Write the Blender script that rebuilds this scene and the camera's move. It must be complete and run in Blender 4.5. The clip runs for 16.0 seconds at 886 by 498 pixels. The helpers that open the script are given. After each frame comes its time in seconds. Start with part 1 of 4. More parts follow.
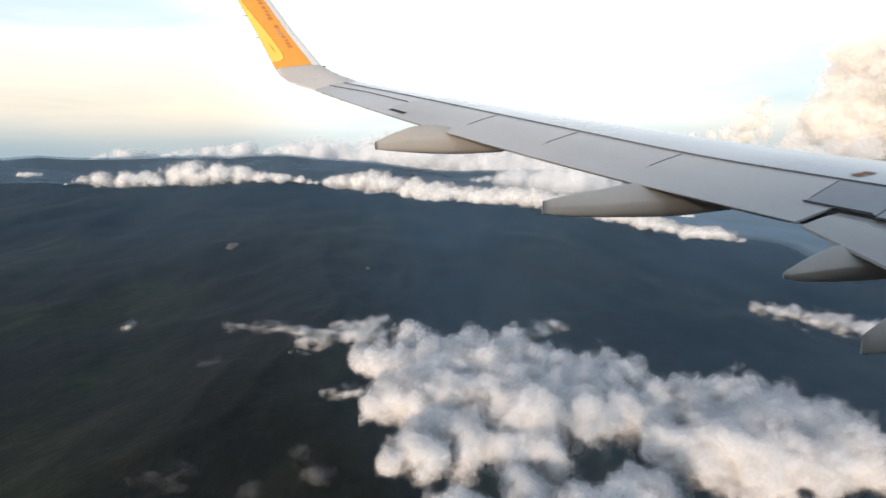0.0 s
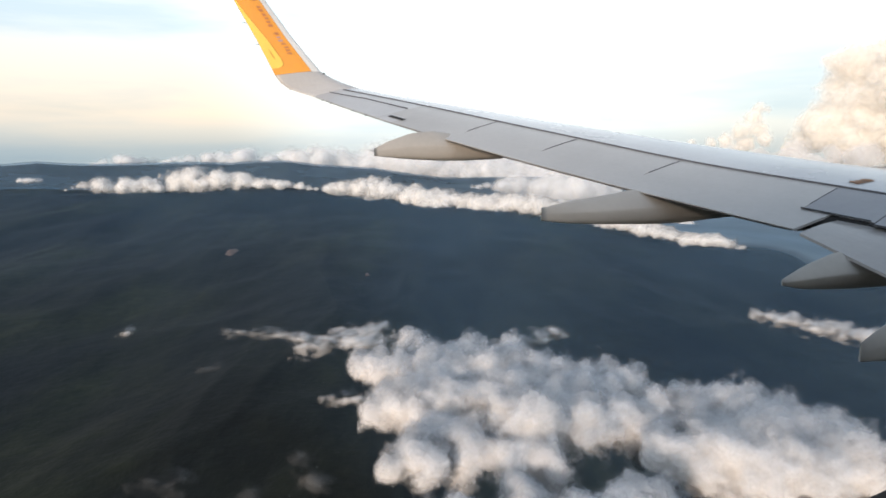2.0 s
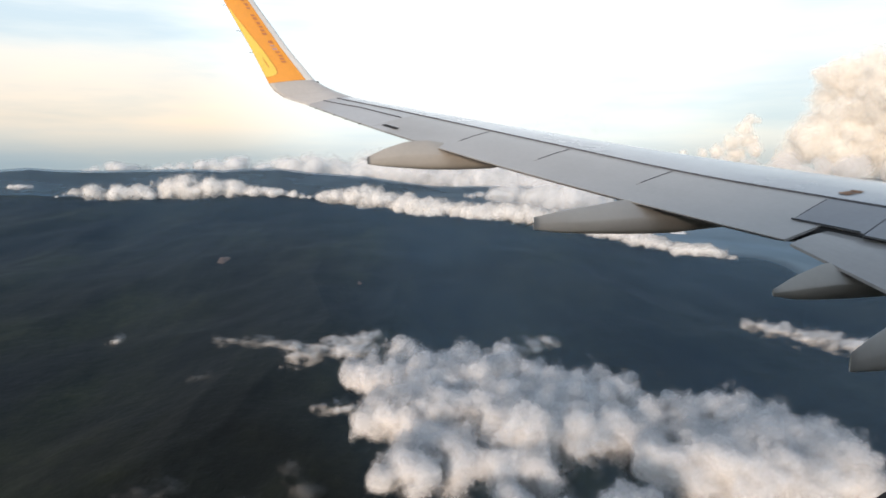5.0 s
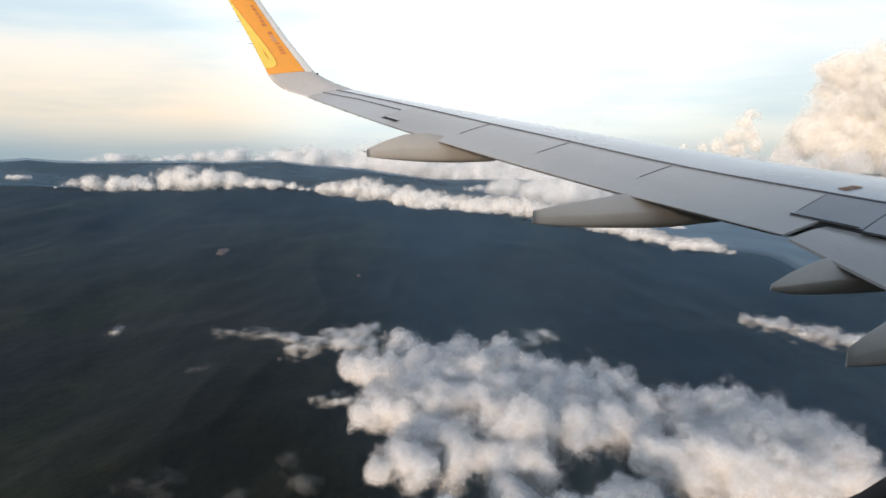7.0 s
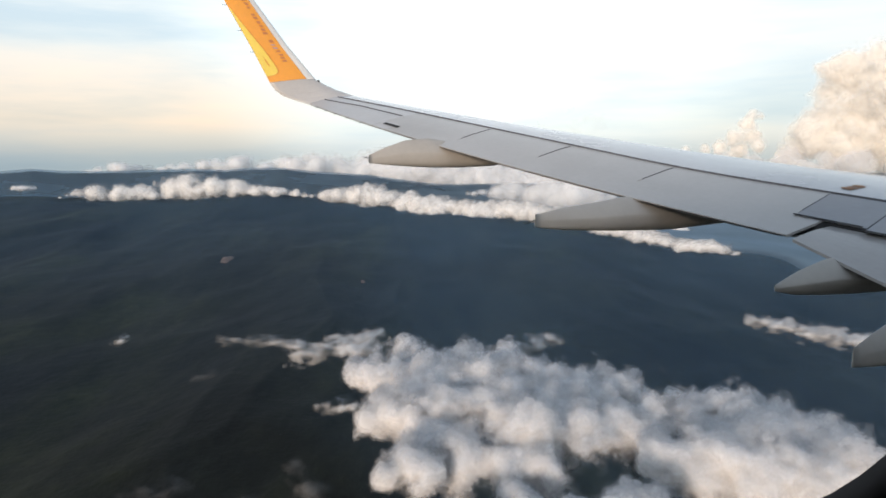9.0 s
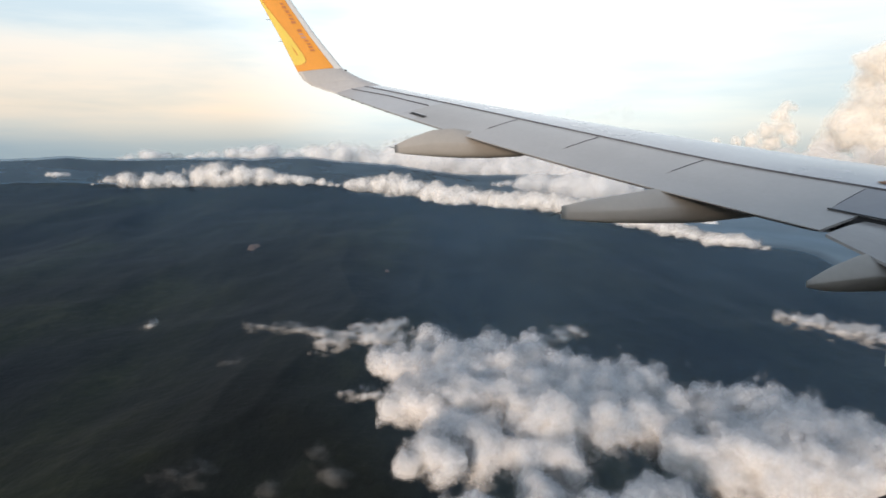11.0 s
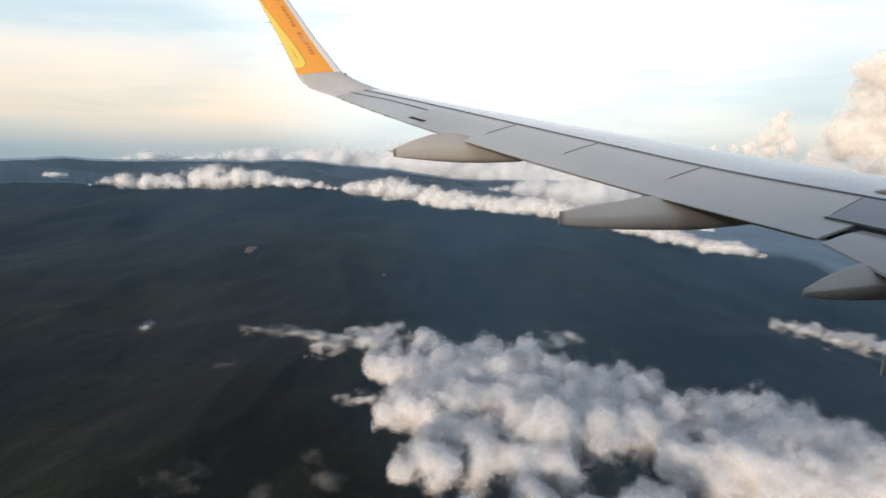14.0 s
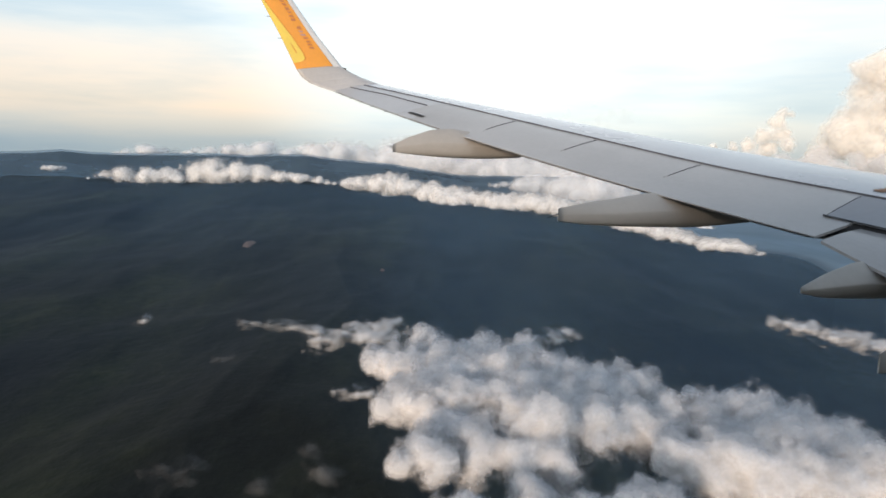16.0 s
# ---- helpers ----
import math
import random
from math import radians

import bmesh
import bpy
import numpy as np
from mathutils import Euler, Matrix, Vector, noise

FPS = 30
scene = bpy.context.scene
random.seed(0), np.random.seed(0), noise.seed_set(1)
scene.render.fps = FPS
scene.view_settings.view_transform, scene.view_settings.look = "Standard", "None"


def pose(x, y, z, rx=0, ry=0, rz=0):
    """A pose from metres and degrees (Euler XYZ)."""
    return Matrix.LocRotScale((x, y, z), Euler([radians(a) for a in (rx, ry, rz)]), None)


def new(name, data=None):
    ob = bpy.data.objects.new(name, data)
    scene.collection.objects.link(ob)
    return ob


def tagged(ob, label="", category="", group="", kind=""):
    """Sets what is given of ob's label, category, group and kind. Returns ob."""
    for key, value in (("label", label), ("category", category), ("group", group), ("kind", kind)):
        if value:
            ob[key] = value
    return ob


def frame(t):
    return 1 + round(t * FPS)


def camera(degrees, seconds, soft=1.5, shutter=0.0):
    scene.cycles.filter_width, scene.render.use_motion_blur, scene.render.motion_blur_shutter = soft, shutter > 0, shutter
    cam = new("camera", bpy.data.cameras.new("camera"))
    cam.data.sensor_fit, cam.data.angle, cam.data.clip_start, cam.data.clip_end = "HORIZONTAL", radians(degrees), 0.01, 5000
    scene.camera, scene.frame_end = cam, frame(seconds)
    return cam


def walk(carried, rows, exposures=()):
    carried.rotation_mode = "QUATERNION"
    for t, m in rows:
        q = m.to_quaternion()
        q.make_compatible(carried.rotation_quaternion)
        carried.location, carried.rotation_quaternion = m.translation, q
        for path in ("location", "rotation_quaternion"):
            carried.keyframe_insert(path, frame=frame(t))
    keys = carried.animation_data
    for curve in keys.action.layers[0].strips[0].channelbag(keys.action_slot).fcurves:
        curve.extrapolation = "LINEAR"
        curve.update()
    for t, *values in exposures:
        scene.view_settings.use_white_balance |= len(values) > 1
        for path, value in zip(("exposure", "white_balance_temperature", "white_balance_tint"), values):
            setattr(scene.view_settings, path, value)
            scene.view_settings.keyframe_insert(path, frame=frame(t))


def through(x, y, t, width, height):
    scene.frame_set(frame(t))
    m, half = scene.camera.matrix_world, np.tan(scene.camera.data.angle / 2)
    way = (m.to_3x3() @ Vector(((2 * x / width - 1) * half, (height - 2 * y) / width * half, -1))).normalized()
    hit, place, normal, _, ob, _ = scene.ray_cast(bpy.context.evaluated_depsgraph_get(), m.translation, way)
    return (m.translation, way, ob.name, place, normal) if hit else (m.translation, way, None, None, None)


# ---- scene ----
# A seat behind the left wing of an airliner. World: the camera's heading is +y, the sea lies at z = 0.
EYE = 130.0
cam = camera(69.7, 16.0, soft=1.7)
# seconds, shift along the cabin, yaw, pitch, roll
ROWS = [
    (0.0, -0.0126, 0.43, -9.61, 0.48),
    (0.5, -0.0112, 0.62, -9.62, 0.47),
    (1.0, -0.0054, 0.86, -9.48, 0.47),
    (1.5, -0.0005, 0.22, -9.52, 0.32),
    (2.0, -0.0013, 0.41, -9.02, 0.37),
    (2.5, -0.0043, 0.49, -8.83, 0.19),
    (3.0, -0.0071, 0.23, -8.62, -0.13),
    (3.5, -0.0059, 0.18, -8.72, -0.20),
    (4.0, -0.0003, 0.13, -8.44, 0.02),
    (6.5, 0.0011, -0.49, -8.17, -0.25),
    (7.0, 0.0034, -0.21, -8.86, -0.35),
    (7.5, 0.0006, -0.29, -8.99, -0.34),
    (8.0, 0.0000, 0.00, -9.38, -0.00),
    (8.5, 0.0065, -0.34, -9.19, 0.45),
    (9.0, 0.0146, -0.00, -8.41, 0.45),
    (11.5, 0.0066, 2.65, -9.40, -0.19),
    (12.0, 0.0090, 2.61, -9.48, -0.56),
    (12.5, 0.0080, 2.18, -9.89, -0.73),
    (13.0, 0.0024, 1.92, -9.18, -0.72),
    (13.5, 0.0037, 1.99, -8.87, -0.64),
    (14.0, 0.0049, 2.15, -8.87, -0.64),
    (14.5, 0.0057, 2.53, -9.23, -0.77),
    (15.0, 0.0018, 2.10, -9.33, -1.14),
    (15.5, 0.0007, 2.19, -9.63, -1.21),
    (16.0, 0.0020, 2.07, -9.25, -1.01),
]
walk(cam, [(t, pose(x, 0, EYE, 90 + pitch, roll, yaw)) for t, x, yaw, pitch, roll in ROWS], exposures=[(0.0, 0.2), (2.0, 0.14), (5.0, 0.05), (7.0, 0.0), (16.0, -0.02)])

# ---- world, sun ----
SUN_ELEVATION, SUN_AZIMUTH = 9.5, -151.0  # degrees; azimuth from +y towards +x
world = bpy.data.worlds.new("sky")
scene.world = world
scene.cycles.transparent_max_bounces = 128
scene.cycles.max_bounces, scene.cycles.diffuse_bounces, scene.cycles.transmission_bounces = 4, 2, 2
world.use_nodes = True
wn, wl = world.node_tree.nodes, world.node_tree.links
wn.clear()
w_out = wn.new("ShaderNodeOutputWorld")
w_back = wn.new("ShaderNodeBackground")
w_sky = wn.new("ShaderNodeTexSky")
w_sky.sky_type, w_sky.sun_disc = "NISHITA", False
w_sky.sun_elevation, w_sky.sun_rotation = radians(SUN_ELEVATION), radians(SUN_AZIMUTH)
w_co = wn.new("ShaderNodeTexCoord")
w_sep = wn.new("ShaderNodeSeparateXYZ")
wl.new(w_co.outputs["Generated"], w_sep.inputs[0])


def ramp(nodes, stops, mode="LINEAR"):
    """A colour ramp node from (position, (r, g, b)) stops."""
    r = nodes.new("ShaderNodeValToRGB")
    r.color_ramp.interpolation = mode
    e = r.color_ramp.elements
    while len(e) < len(stops):
        e.new(0.5)
    for el, (p, c) in zip(e, stops):
        el.position, el.color = p, (*c, 1)
    return r


# high veil of thin cloud: hazy blue at the horizon, warm just above, white, then greyer overhead
w_map = wn.new("ShaderNodeMapRange")
w_map.inputs["From Min"].default_value, w_map.inputs["From Max"].default_value = -0.05, 1.0
wl.new(w_sep.outputs["Z"], w_map.inputs["Value"])
w_warm = ramp(wn, [(0.0, (0.26, 0.36, 0.43)), (0.0476, (0.36, 0.45, 0.51)), (0.075, (0.56, 0.58, 0.58)), (0.097, (0.82, 0.70, 0.60)), (0.136, (0.86, 0.76, 0.67)),
                   (0.2, (0.74, 0.80, 0.82)), (0.3, (0.80, 0.88, 0.92)), (0.5, (0.50, 0.57, 0.64)), (1.0, (0.27, 0.35, 0.46))])
w_cool = ramp(wn, [(0.0, (0.30, 0.38, 0.44)), (0.0476, (0.46, 0.54, 0.58)), (0.075, (0.60, 0.67, 0.71)), (0.136, (0.67, 0.73, 0.77)),
                   (0.2, (0.74, 0.80, 0.84)), (0.3, (0.80, 0.88, 0.92)), (0.5, (0.50, 0.57, 0.64)), (1.0, (0.27, 0.35, 0.46))])
wl.new(w_map.outputs[0], w_warm.inputs[0]), wl.new(w_map.outputs[0], w_cool.inputs[0])
w_side = wn.new("ShaderNodeMapRange")
w_side.interpolation_type = "SMOOTHSTEP"
w_side.inputs["From Min"].default_value, w_side.inputs["From Max"].default_value = -0.36, -0.14
wl.new(w_sep.outputs["X"], w_side.inputs["Value"])
w_grad = wn.new("ShaderNodeMix")
w_grad.data_type = "RGBA"
wl.new(w_side.outputs[0], w_grad.inputs["Factor"])
wl.new(w_warm.outputs[0], w_grad.inputs[6]), wl.new(w_cool.outputs[0], w_grad.inputs[7])
# streaks of higher cloud
w_str = wn.new("ShaderNodeMapping")
w_str.inputs["Scale"].default_value = (1.6, 1.6, 11.0)
wl.new(w_co.outputs["Generated"], w_str.inputs[0])
w_noise = wn.new("ShaderNodeTexNoise")
w_noise.inputs["Scale"].default_value, w_noise.inputs["Detail"].default_value, w_noise.inputs["Roughness"].default_value = 1.7, 6, 0.55
wl.new(w_str.outputs[0], w_noise.inputs[0])
w_nr = ramp(wn, [(0.34, (0.80, 0.88, 0.95)), (0.5, (1.0, 1.0, 1.0)), (0.64, (1.14, 1.06, 1.0))])
wl.new(w_noise.outputs["Fac"], w_nr.inputs[0])
w_mul = wn.new("ShaderNodeMix")
w_mul.data_type, w_mul.blend_type = "RGBA", "MULTIPLY"
w_mul.inputs["Factor"].default_value = 1.0
wl.new(w_grad.outputs[2], w_mul.inputs[6]), wl.new(w_nr.outputs[0], w_mul.inputs[7])
# the brightest part of the veil lies ahead over the wing
w_dot = wn.new("ShaderNodeVectorMath")
w_dot.operation = "DOT_PRODUCT"
w_dot.inputs[1].default_value = Vector((0.05, 0.9, 0.3)).normalized()
wl.new(w_co.outputs["Generated"], w_dot.inputs[0])
w_glow = ramp(wn, [(0.0, (0, 0, 0)), (0.72, (0.0, 0.0, 0.0)), (0.88, (0.03, 0.03, 0.028)), (0.95, (0.2, 0.195, 0.18)), (1.0, (0.6, 0.58, 0.54))], "EASE")
wl.new(w_dot.outputs["Value"], w_glow.inputs[0])
w_add = wn.new("ShaderNodeMix")
w_add.data_type, w_add.blend_type = "RGBA", "ADD"
w_add.inputs["Factor"].default_value = 1.0
wl.new(w_mul.outputs[2], w_add.inputs[6]), wl.new(w_glow.outputs[0], w_add.inputs[7])
w_scale = wn.new("ShaderNodeMix")
w_scale.data_type, w_scale.blend_type = "RGBA", "MULTIPLY"
w_scale.inputs["Factor"].default_value = 1.0
w_scale.inputs[7].default_value = (0.03, 0.03, 0.03, 1)
wl.new(w_sky.outputs[0], w_scale.inputs[6])
w_sum = wn.new("ShaderNodeMix")
w_sum.data_type, w_sum.blend_type = "RGBA", "ADD"
w_sum.inputs["Factor"].default_value = 1.0
wl.new(w_add.outputs[2], w_sum.inputs[6]), wl.new(w_scale.outputs[2], w_sum.inputs[7])
wl.new(w_sum.outputs[2], w_back.inputs[0])
w_back.inputs[1].default_value = 1.0
wl.new(w_back.outputs[0], w_out.inputs[0])

sun = new("sun", bpy.data.lights.new("sun", "SUN"))
sun.data.energy, sun.data.angle, sun.data.color = 3.0, radians(8), (1.0, 0.80, 0.63)
az, el = radians(SUN_AZIMUTH), radians(SUN_ELEVATION)
sun_way = Vector((math.sin(az) * math.cos(el), math.cos(az) * math.cos(el), math.sin(el)))
sun.matrix_world = Matrix.Translation((-20, -20, EYE + 40)) @ sun_way.to_track_quat("Z", "Y").to_matrix().to_4x4()


# ---- materials ----
def material(name):
    m = bpy.data.materials.new(name)
    m.use_nodes = True
    n, l = m.node_tree.nodes, m.node_tree.links
    return m, n, l, n["Principled BSDF"]


def noise_of(n, l, scale, detail=4, rough=0.55, stretch=(1, 1, 1), space="Object"):
    co, mp, t = n.new("ShaderNodeTexCoord"), n.new("ShaderNodeMapping"), n.new("ShaderNodeTexNoise")
    mp.inputs["Scale"].default_value = stretch
    l.new(co.outputs[space], mp.inputs[0])
    l.new(mp.outputs[0], t.inputs[0])
    t.inputs["Scale"].default_value, t.inputs["Detail"].default_value, t.inputs["Roughness"].default_value = scale, detail, rough
    return t.outputs["Fac"]


def blend(n, l, fac, a, b, mode="MIX"):
    x = n.new("ShaderNodeMix")
    x.data_type, x.blend_type = "RGBA", mode
    for sock, v in ((x.inputs["Factor"], fac), (x.inputs[6], a), (x.inputs[7], b)):
        if isinstance(v, (int, float)):
            sock.default_value = v
        elif isinstance(v, tuple):
            sock.default_value = (*v, 1)
        else:
            l.new(v, sock)
    return x.outputs[2]


def bump(n, l, height, strength, distance, bsdf):
    b = n.new("ShaderNodeBump")
    b.inputs["Strength"].default_value, b.inputs["Distance"].default_value = strength, distance
    l.new(height, b.inputs["Height"])
    l.new(b.outputs[0], bsdf.inputs["Normal"])


def paint(name, colour, rough=0.38, dirt=0.25, coat=0.0, metal=0.0):
    """Aircraft paint with streaked grime along the airflow and fine mottling."""
    m, n, l, p = material(name)
    streak = noise_of(n, l, 0.7, 5, 0.6)
    fine = noise_of(n, l, 14.0, 4, 0.6)
    r1 = ramp(n, [(0.35, (1 - dirt, 1 - dirt, 1 - 0.95 * dirt)), (0.65, (1.0, 1.0, 1.0))])
    l.new(streak, r1.inputs[0])
    r2 = ramp(n, [(0.3, (0.93, 0.93, 0.93)), (0.7, (1.0, 1.0, 1.0))])
    l.new(fine, r2.inputs[0])
    c = blend(n, l, 1.0, blend(n, l, 1.0, colour, r1.outputs[0], "MULTIPLY"), r2.outputs[0], "MULTIPLY")
    l.new(c, p.inputs["Base Color"])
    rr = n.new("ShaderNodeMapRange")
    rr.inputs["To Min"].default_value, rr.inputs["To Max"].default_value = rough + 0.12, rough - 0.05
    l.new(streak, rr.inputs["Value"])
    l.new(rr.outputs[0], p.inputs["Roughness"])
    p.inputs["Coat Weight"].default_value, p.inputs["Coat Roughness"].default_value = coat, 0.16
    p.inputs["Metallic"].default_value = metal
    bump(n, l, fine, 0.05, 0.004, p)
    return m


WING_GREY = paint("wing_grey_paint", (0.39, 0.381, 0.38), 0.27, 0.1, coat=0.4)
# paler outboard panels, with the sky glare on them put into the colour
TIP_LIT_GREY = paint("tip_lit_grey_paint", (0.46, 0.465, 0.485), 0.27, 0.1, coat=0.4)
# palest grey: sunlight on the winglet root put into the paint
WINGLET_LIT_GREY = paint("winglet_lit_grey_paint", (0.55, 0.535, 0.53), 0.27, 0.1, coat=0.4)
EDGE_GREY = paint("leading_edge_paint", (0.44, 0.465, 0.51), 0.22, 0.06, coat=0.4)
SPOILER_GREY = paint("spoiler_paint", (0.29, 0.30, 0.33), 0.45, 0.08)
FAIRING_GREY = paint("fairing_paint", (0.44, 0.42, 0.395), 0.45, 0.12)
SEAM_GREY = paint("panel_joint_sealant", (0.07, 0.075, 0.09), 0.6, 0.2)
# shade of open gaps put into a near-black colour; also on the lamp housing
GAP_DARK = paint("gap_shadow_metal", (0.022, 0.022, 0.024), 0.7, 0.2)
ORANGE = paint("orange_paint", (1.0, 0.42, 0.05), 0.18, 0.08, coat=0.6)
# reflected sun on the winglet, put into a yellow colour
GLINT_YELLOW = paint("painted_glint_yellow", (1.0, 0.74, 0.12), 0.18, 0.08, coat=0.6)
OUTLINE = paint("deep_orange_paint", (0.80, 0.30, 0.03), 0.25, 0.1)
LETTER = paint("lettering_paint", (0.72, 0.26, 0.09), 0.35, 0.2)
LETTER_BLUE = paint("blue_lettering_paint", (0.72, 0.40, 0.34), 0.35, 0.2)
STRIP = paint("winglet_edge_paint", (0.93, 0.91, 0.88), 0.25, 0.1)
RUBBER = paint("black_rubber", (0.02, 0.02, 0.02), 0.7, 0.2)
RUST = paint("rust_orange_decal", (0.40, 0.19, 0.08), 0.5, 0.6)
HULL = paint("fuselage_white_paint", (0.74, 0.735, 0.72), 0.3, 0.08, coat=0.3)
CABIN = paint("cabin_plastic", (0.09, 0.075, 0.065), 0.6, 0.1)


def forest_material():
    m, n, l, p = material("forest_canopy")
    big = noise_of(n, l, 0.011, 5, 0.6, (1, 0.35, 1.5))
    mid = noise_of(n, l, 0.05, 5, 0.6, (1, 0.5, 1.5))
    small = noise_of(n, l, 0.2, 5, 0.65, (1, 0.75, 1))
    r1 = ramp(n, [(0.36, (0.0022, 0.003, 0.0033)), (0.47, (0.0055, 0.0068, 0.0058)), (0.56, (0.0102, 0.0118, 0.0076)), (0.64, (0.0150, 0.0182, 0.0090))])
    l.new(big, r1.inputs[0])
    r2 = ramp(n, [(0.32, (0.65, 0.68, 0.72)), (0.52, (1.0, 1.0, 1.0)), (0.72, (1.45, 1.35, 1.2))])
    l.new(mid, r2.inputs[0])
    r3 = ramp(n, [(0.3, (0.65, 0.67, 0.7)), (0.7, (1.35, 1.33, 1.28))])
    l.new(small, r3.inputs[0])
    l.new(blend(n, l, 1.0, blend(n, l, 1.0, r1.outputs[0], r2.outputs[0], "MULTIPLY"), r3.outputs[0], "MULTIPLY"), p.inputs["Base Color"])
    p.inputs["Roughness"].default_value = 0.9
    p.inputs["Specular IOR Level"].default_value = 0.12
    p.inputs["Sheen Weight"].default_value = 0.015
    p.inputs["Sheen Roughness"].default_value = 0.6
    p.inputs["Sheen Tint"].default_value = (0.55, 0.75, 1.0, 1)
    bump(n, l, blend(n, l, 0.5, mid, small), 0.35, 4.0, p)
    return m


FOREST = forest_material()


def water_material():
    m, n, l, p = material("sea_water")
    p.inputs["Base Color"].default_value = (0.02, 0.035, 0.05, 1)
    p.inputs["Roughness"].default_value = 0.5
    r = ramp(n, [(0.35, (0.03, 0.05, 0.07)), (0.65, (0.05, 0.075, 0.095))])
    l.new(noise_of(n, l, 0.004, 4, 0.6), r.inputs[0])
    l.new(r.outputs[0], p.inputs["Base Color"])
    return m


SEA = water_material()


def cloud_material(name, colour, lump, gain=0.7, ragged=0.8, edge=0.5, through=0.15, stretch=(1, 1, 1), relief=0.1, detail=5):
    """Water droplets scatter light to both sides. A cloud frays at its rims by noise of one real size (lump metres)."""
    m = bpy.data.materials.new(name)
    m.use_nodes = True
    n, l = m.node_tree.nodes, m.node_tree.links
    n.clear()
    out, dif, tra, mix = n.new("ShaderNodeOutputMaterial"), n.new("ShaderNodeBsdfDiffuse"), n.new("ShaderNodeBsdfTranslucent"), n.new("ShaderNodeMixShader")
    tp, mx = n.new("ShaderNodeBsdfTransparent"), n.new("ShaderNodeMixShader")
    fine = noise_of(n, l, 1.0 / lump, detail, 0.55, stretch)
    coarse = noise_of(n, l, 0.45 / lump, 2, 0.5, stretch)
    at, lean = n.new("ShaderNodeAttribute"), n.new("ShaderNodeAttribute")
    at.attribute_name, lean.attribute_name = "cover", "lean"
    lift, dens, more, alpha = (n.new("ShaderNodeMath") for k in range(4))
    lift.operation = more.operation = "MULTIPLY_ADD"
    dens.operation, alpha.operation = "ADD", "MULTIPLY"
    lift.inputs[1].default_value, lift.inputs[2].default_value = 2.2 * ragged, -1.1 * ragged
    l.new(fine, lift.inputs[0])
    more.inputs[1].default_value = 1.1 * ragged
    l.new(coarse, more.inputs[0]), l.new(lift.outputs[0], more.inputs[2])
    l.new(more.outputs[0], dens.inputs[0]), l.new(at.outputs["Fac"], dens.inputs[1])
    mr = n.new("ShaderNodeMapRange")
    mr.interpolation_type = "SMOOTHSTEP"
    mr.inputs["From Min"].default_value, mr.inputs["From Max"].default_value = 0.55 * ragged, 0.55 * ragged + edge
    l.new(dens.outputs[0], mr.inputs["Value"])
    l.new(mr.outputs[0], alpha.inputs[0])
    alpha.inputs[1].default_value = gain
    b = n.new("ShaderNodeBump")
    b.inputs["Strength"].default_value, b.inputs["Distance"].default_value = relief, 0.3 * lump
    l.new(fine, b.inputs["Height"]), l.new(lean.outputs["Vector"], b.inputs["Normal"])
    for sh in (dif, tra):
        sh.inputs["Color"].default_value = (*colour, 1)
        l.new(b.outputs[0], sh.inputs["Normal"])
    mix.inputs[0].default_value = through
    l.new(dif.outputs[0], mix.inputs[1]), l.new(tra.outputs[0], mix.inputs[2])
    l.new(alpha.outputs[0], mx.inputs[0])
    l.new(tp.outputs[0], mx.inputs[1]), l.new(mix.outputs[0], mx.inputs[2])
    l.new(mx.outputs[0], out.inputs[0])
    return m


CLOUD_NEAR = cloud_material("cumulus_near", (0.86, 0.855, 0.875), 6.0, 0.6, 0.95, 0.55, through=0.25, relief=0.03, detail=5)
CLOUD_WISP = cloud_material("cloud_wisp", (0.82, 0.82, 0.84), 3.5, 0.24, 1.6, 1.0, stretch=(0.7, 1.2, 1.3))
CLOUD_VEIL = cloud_material("thin_veil", (0.82, 0.82, 0.84), 3.0, 0.1, 1.7, 1.0, stretch=(0.5, 1.3, 1.5))
CLOUD_MIST = cloud_material("torn_mist", (0.84, 0.83, 0.84), 3.5, 0.022, 1.6, 1.0, stretch=(0.7, 1.2, 1.3))
CLOUD_BAND = cloud_material("cumulus_band", (0.86, 0.885, 0.92), 16.0, 0.6, 0.8, 0.7)
CLOUD_BANK = cloud_material("cumulus_bank", (0.85, 0.89, 0.95), 55.0, 0.45, 0.5, 0.9, detail=3)
# cream tint: warm low sunlight put into the colour of the far towers
CLOUD_FAR = cloud_material("cumulus_far", (0.98, 0.955, 0.91), 70.0, 0.7, 0.4, 0.7, detail=3)
CLOUD_GREY = cloud_material("cumulus_grey", (0.80, 0.80, 0.82), 90.0, 0.4)
CLOUD_FAINT = cloud_material("cumulus_faint", (0.99, 0.97, 0.94), 60.0, 0.02)


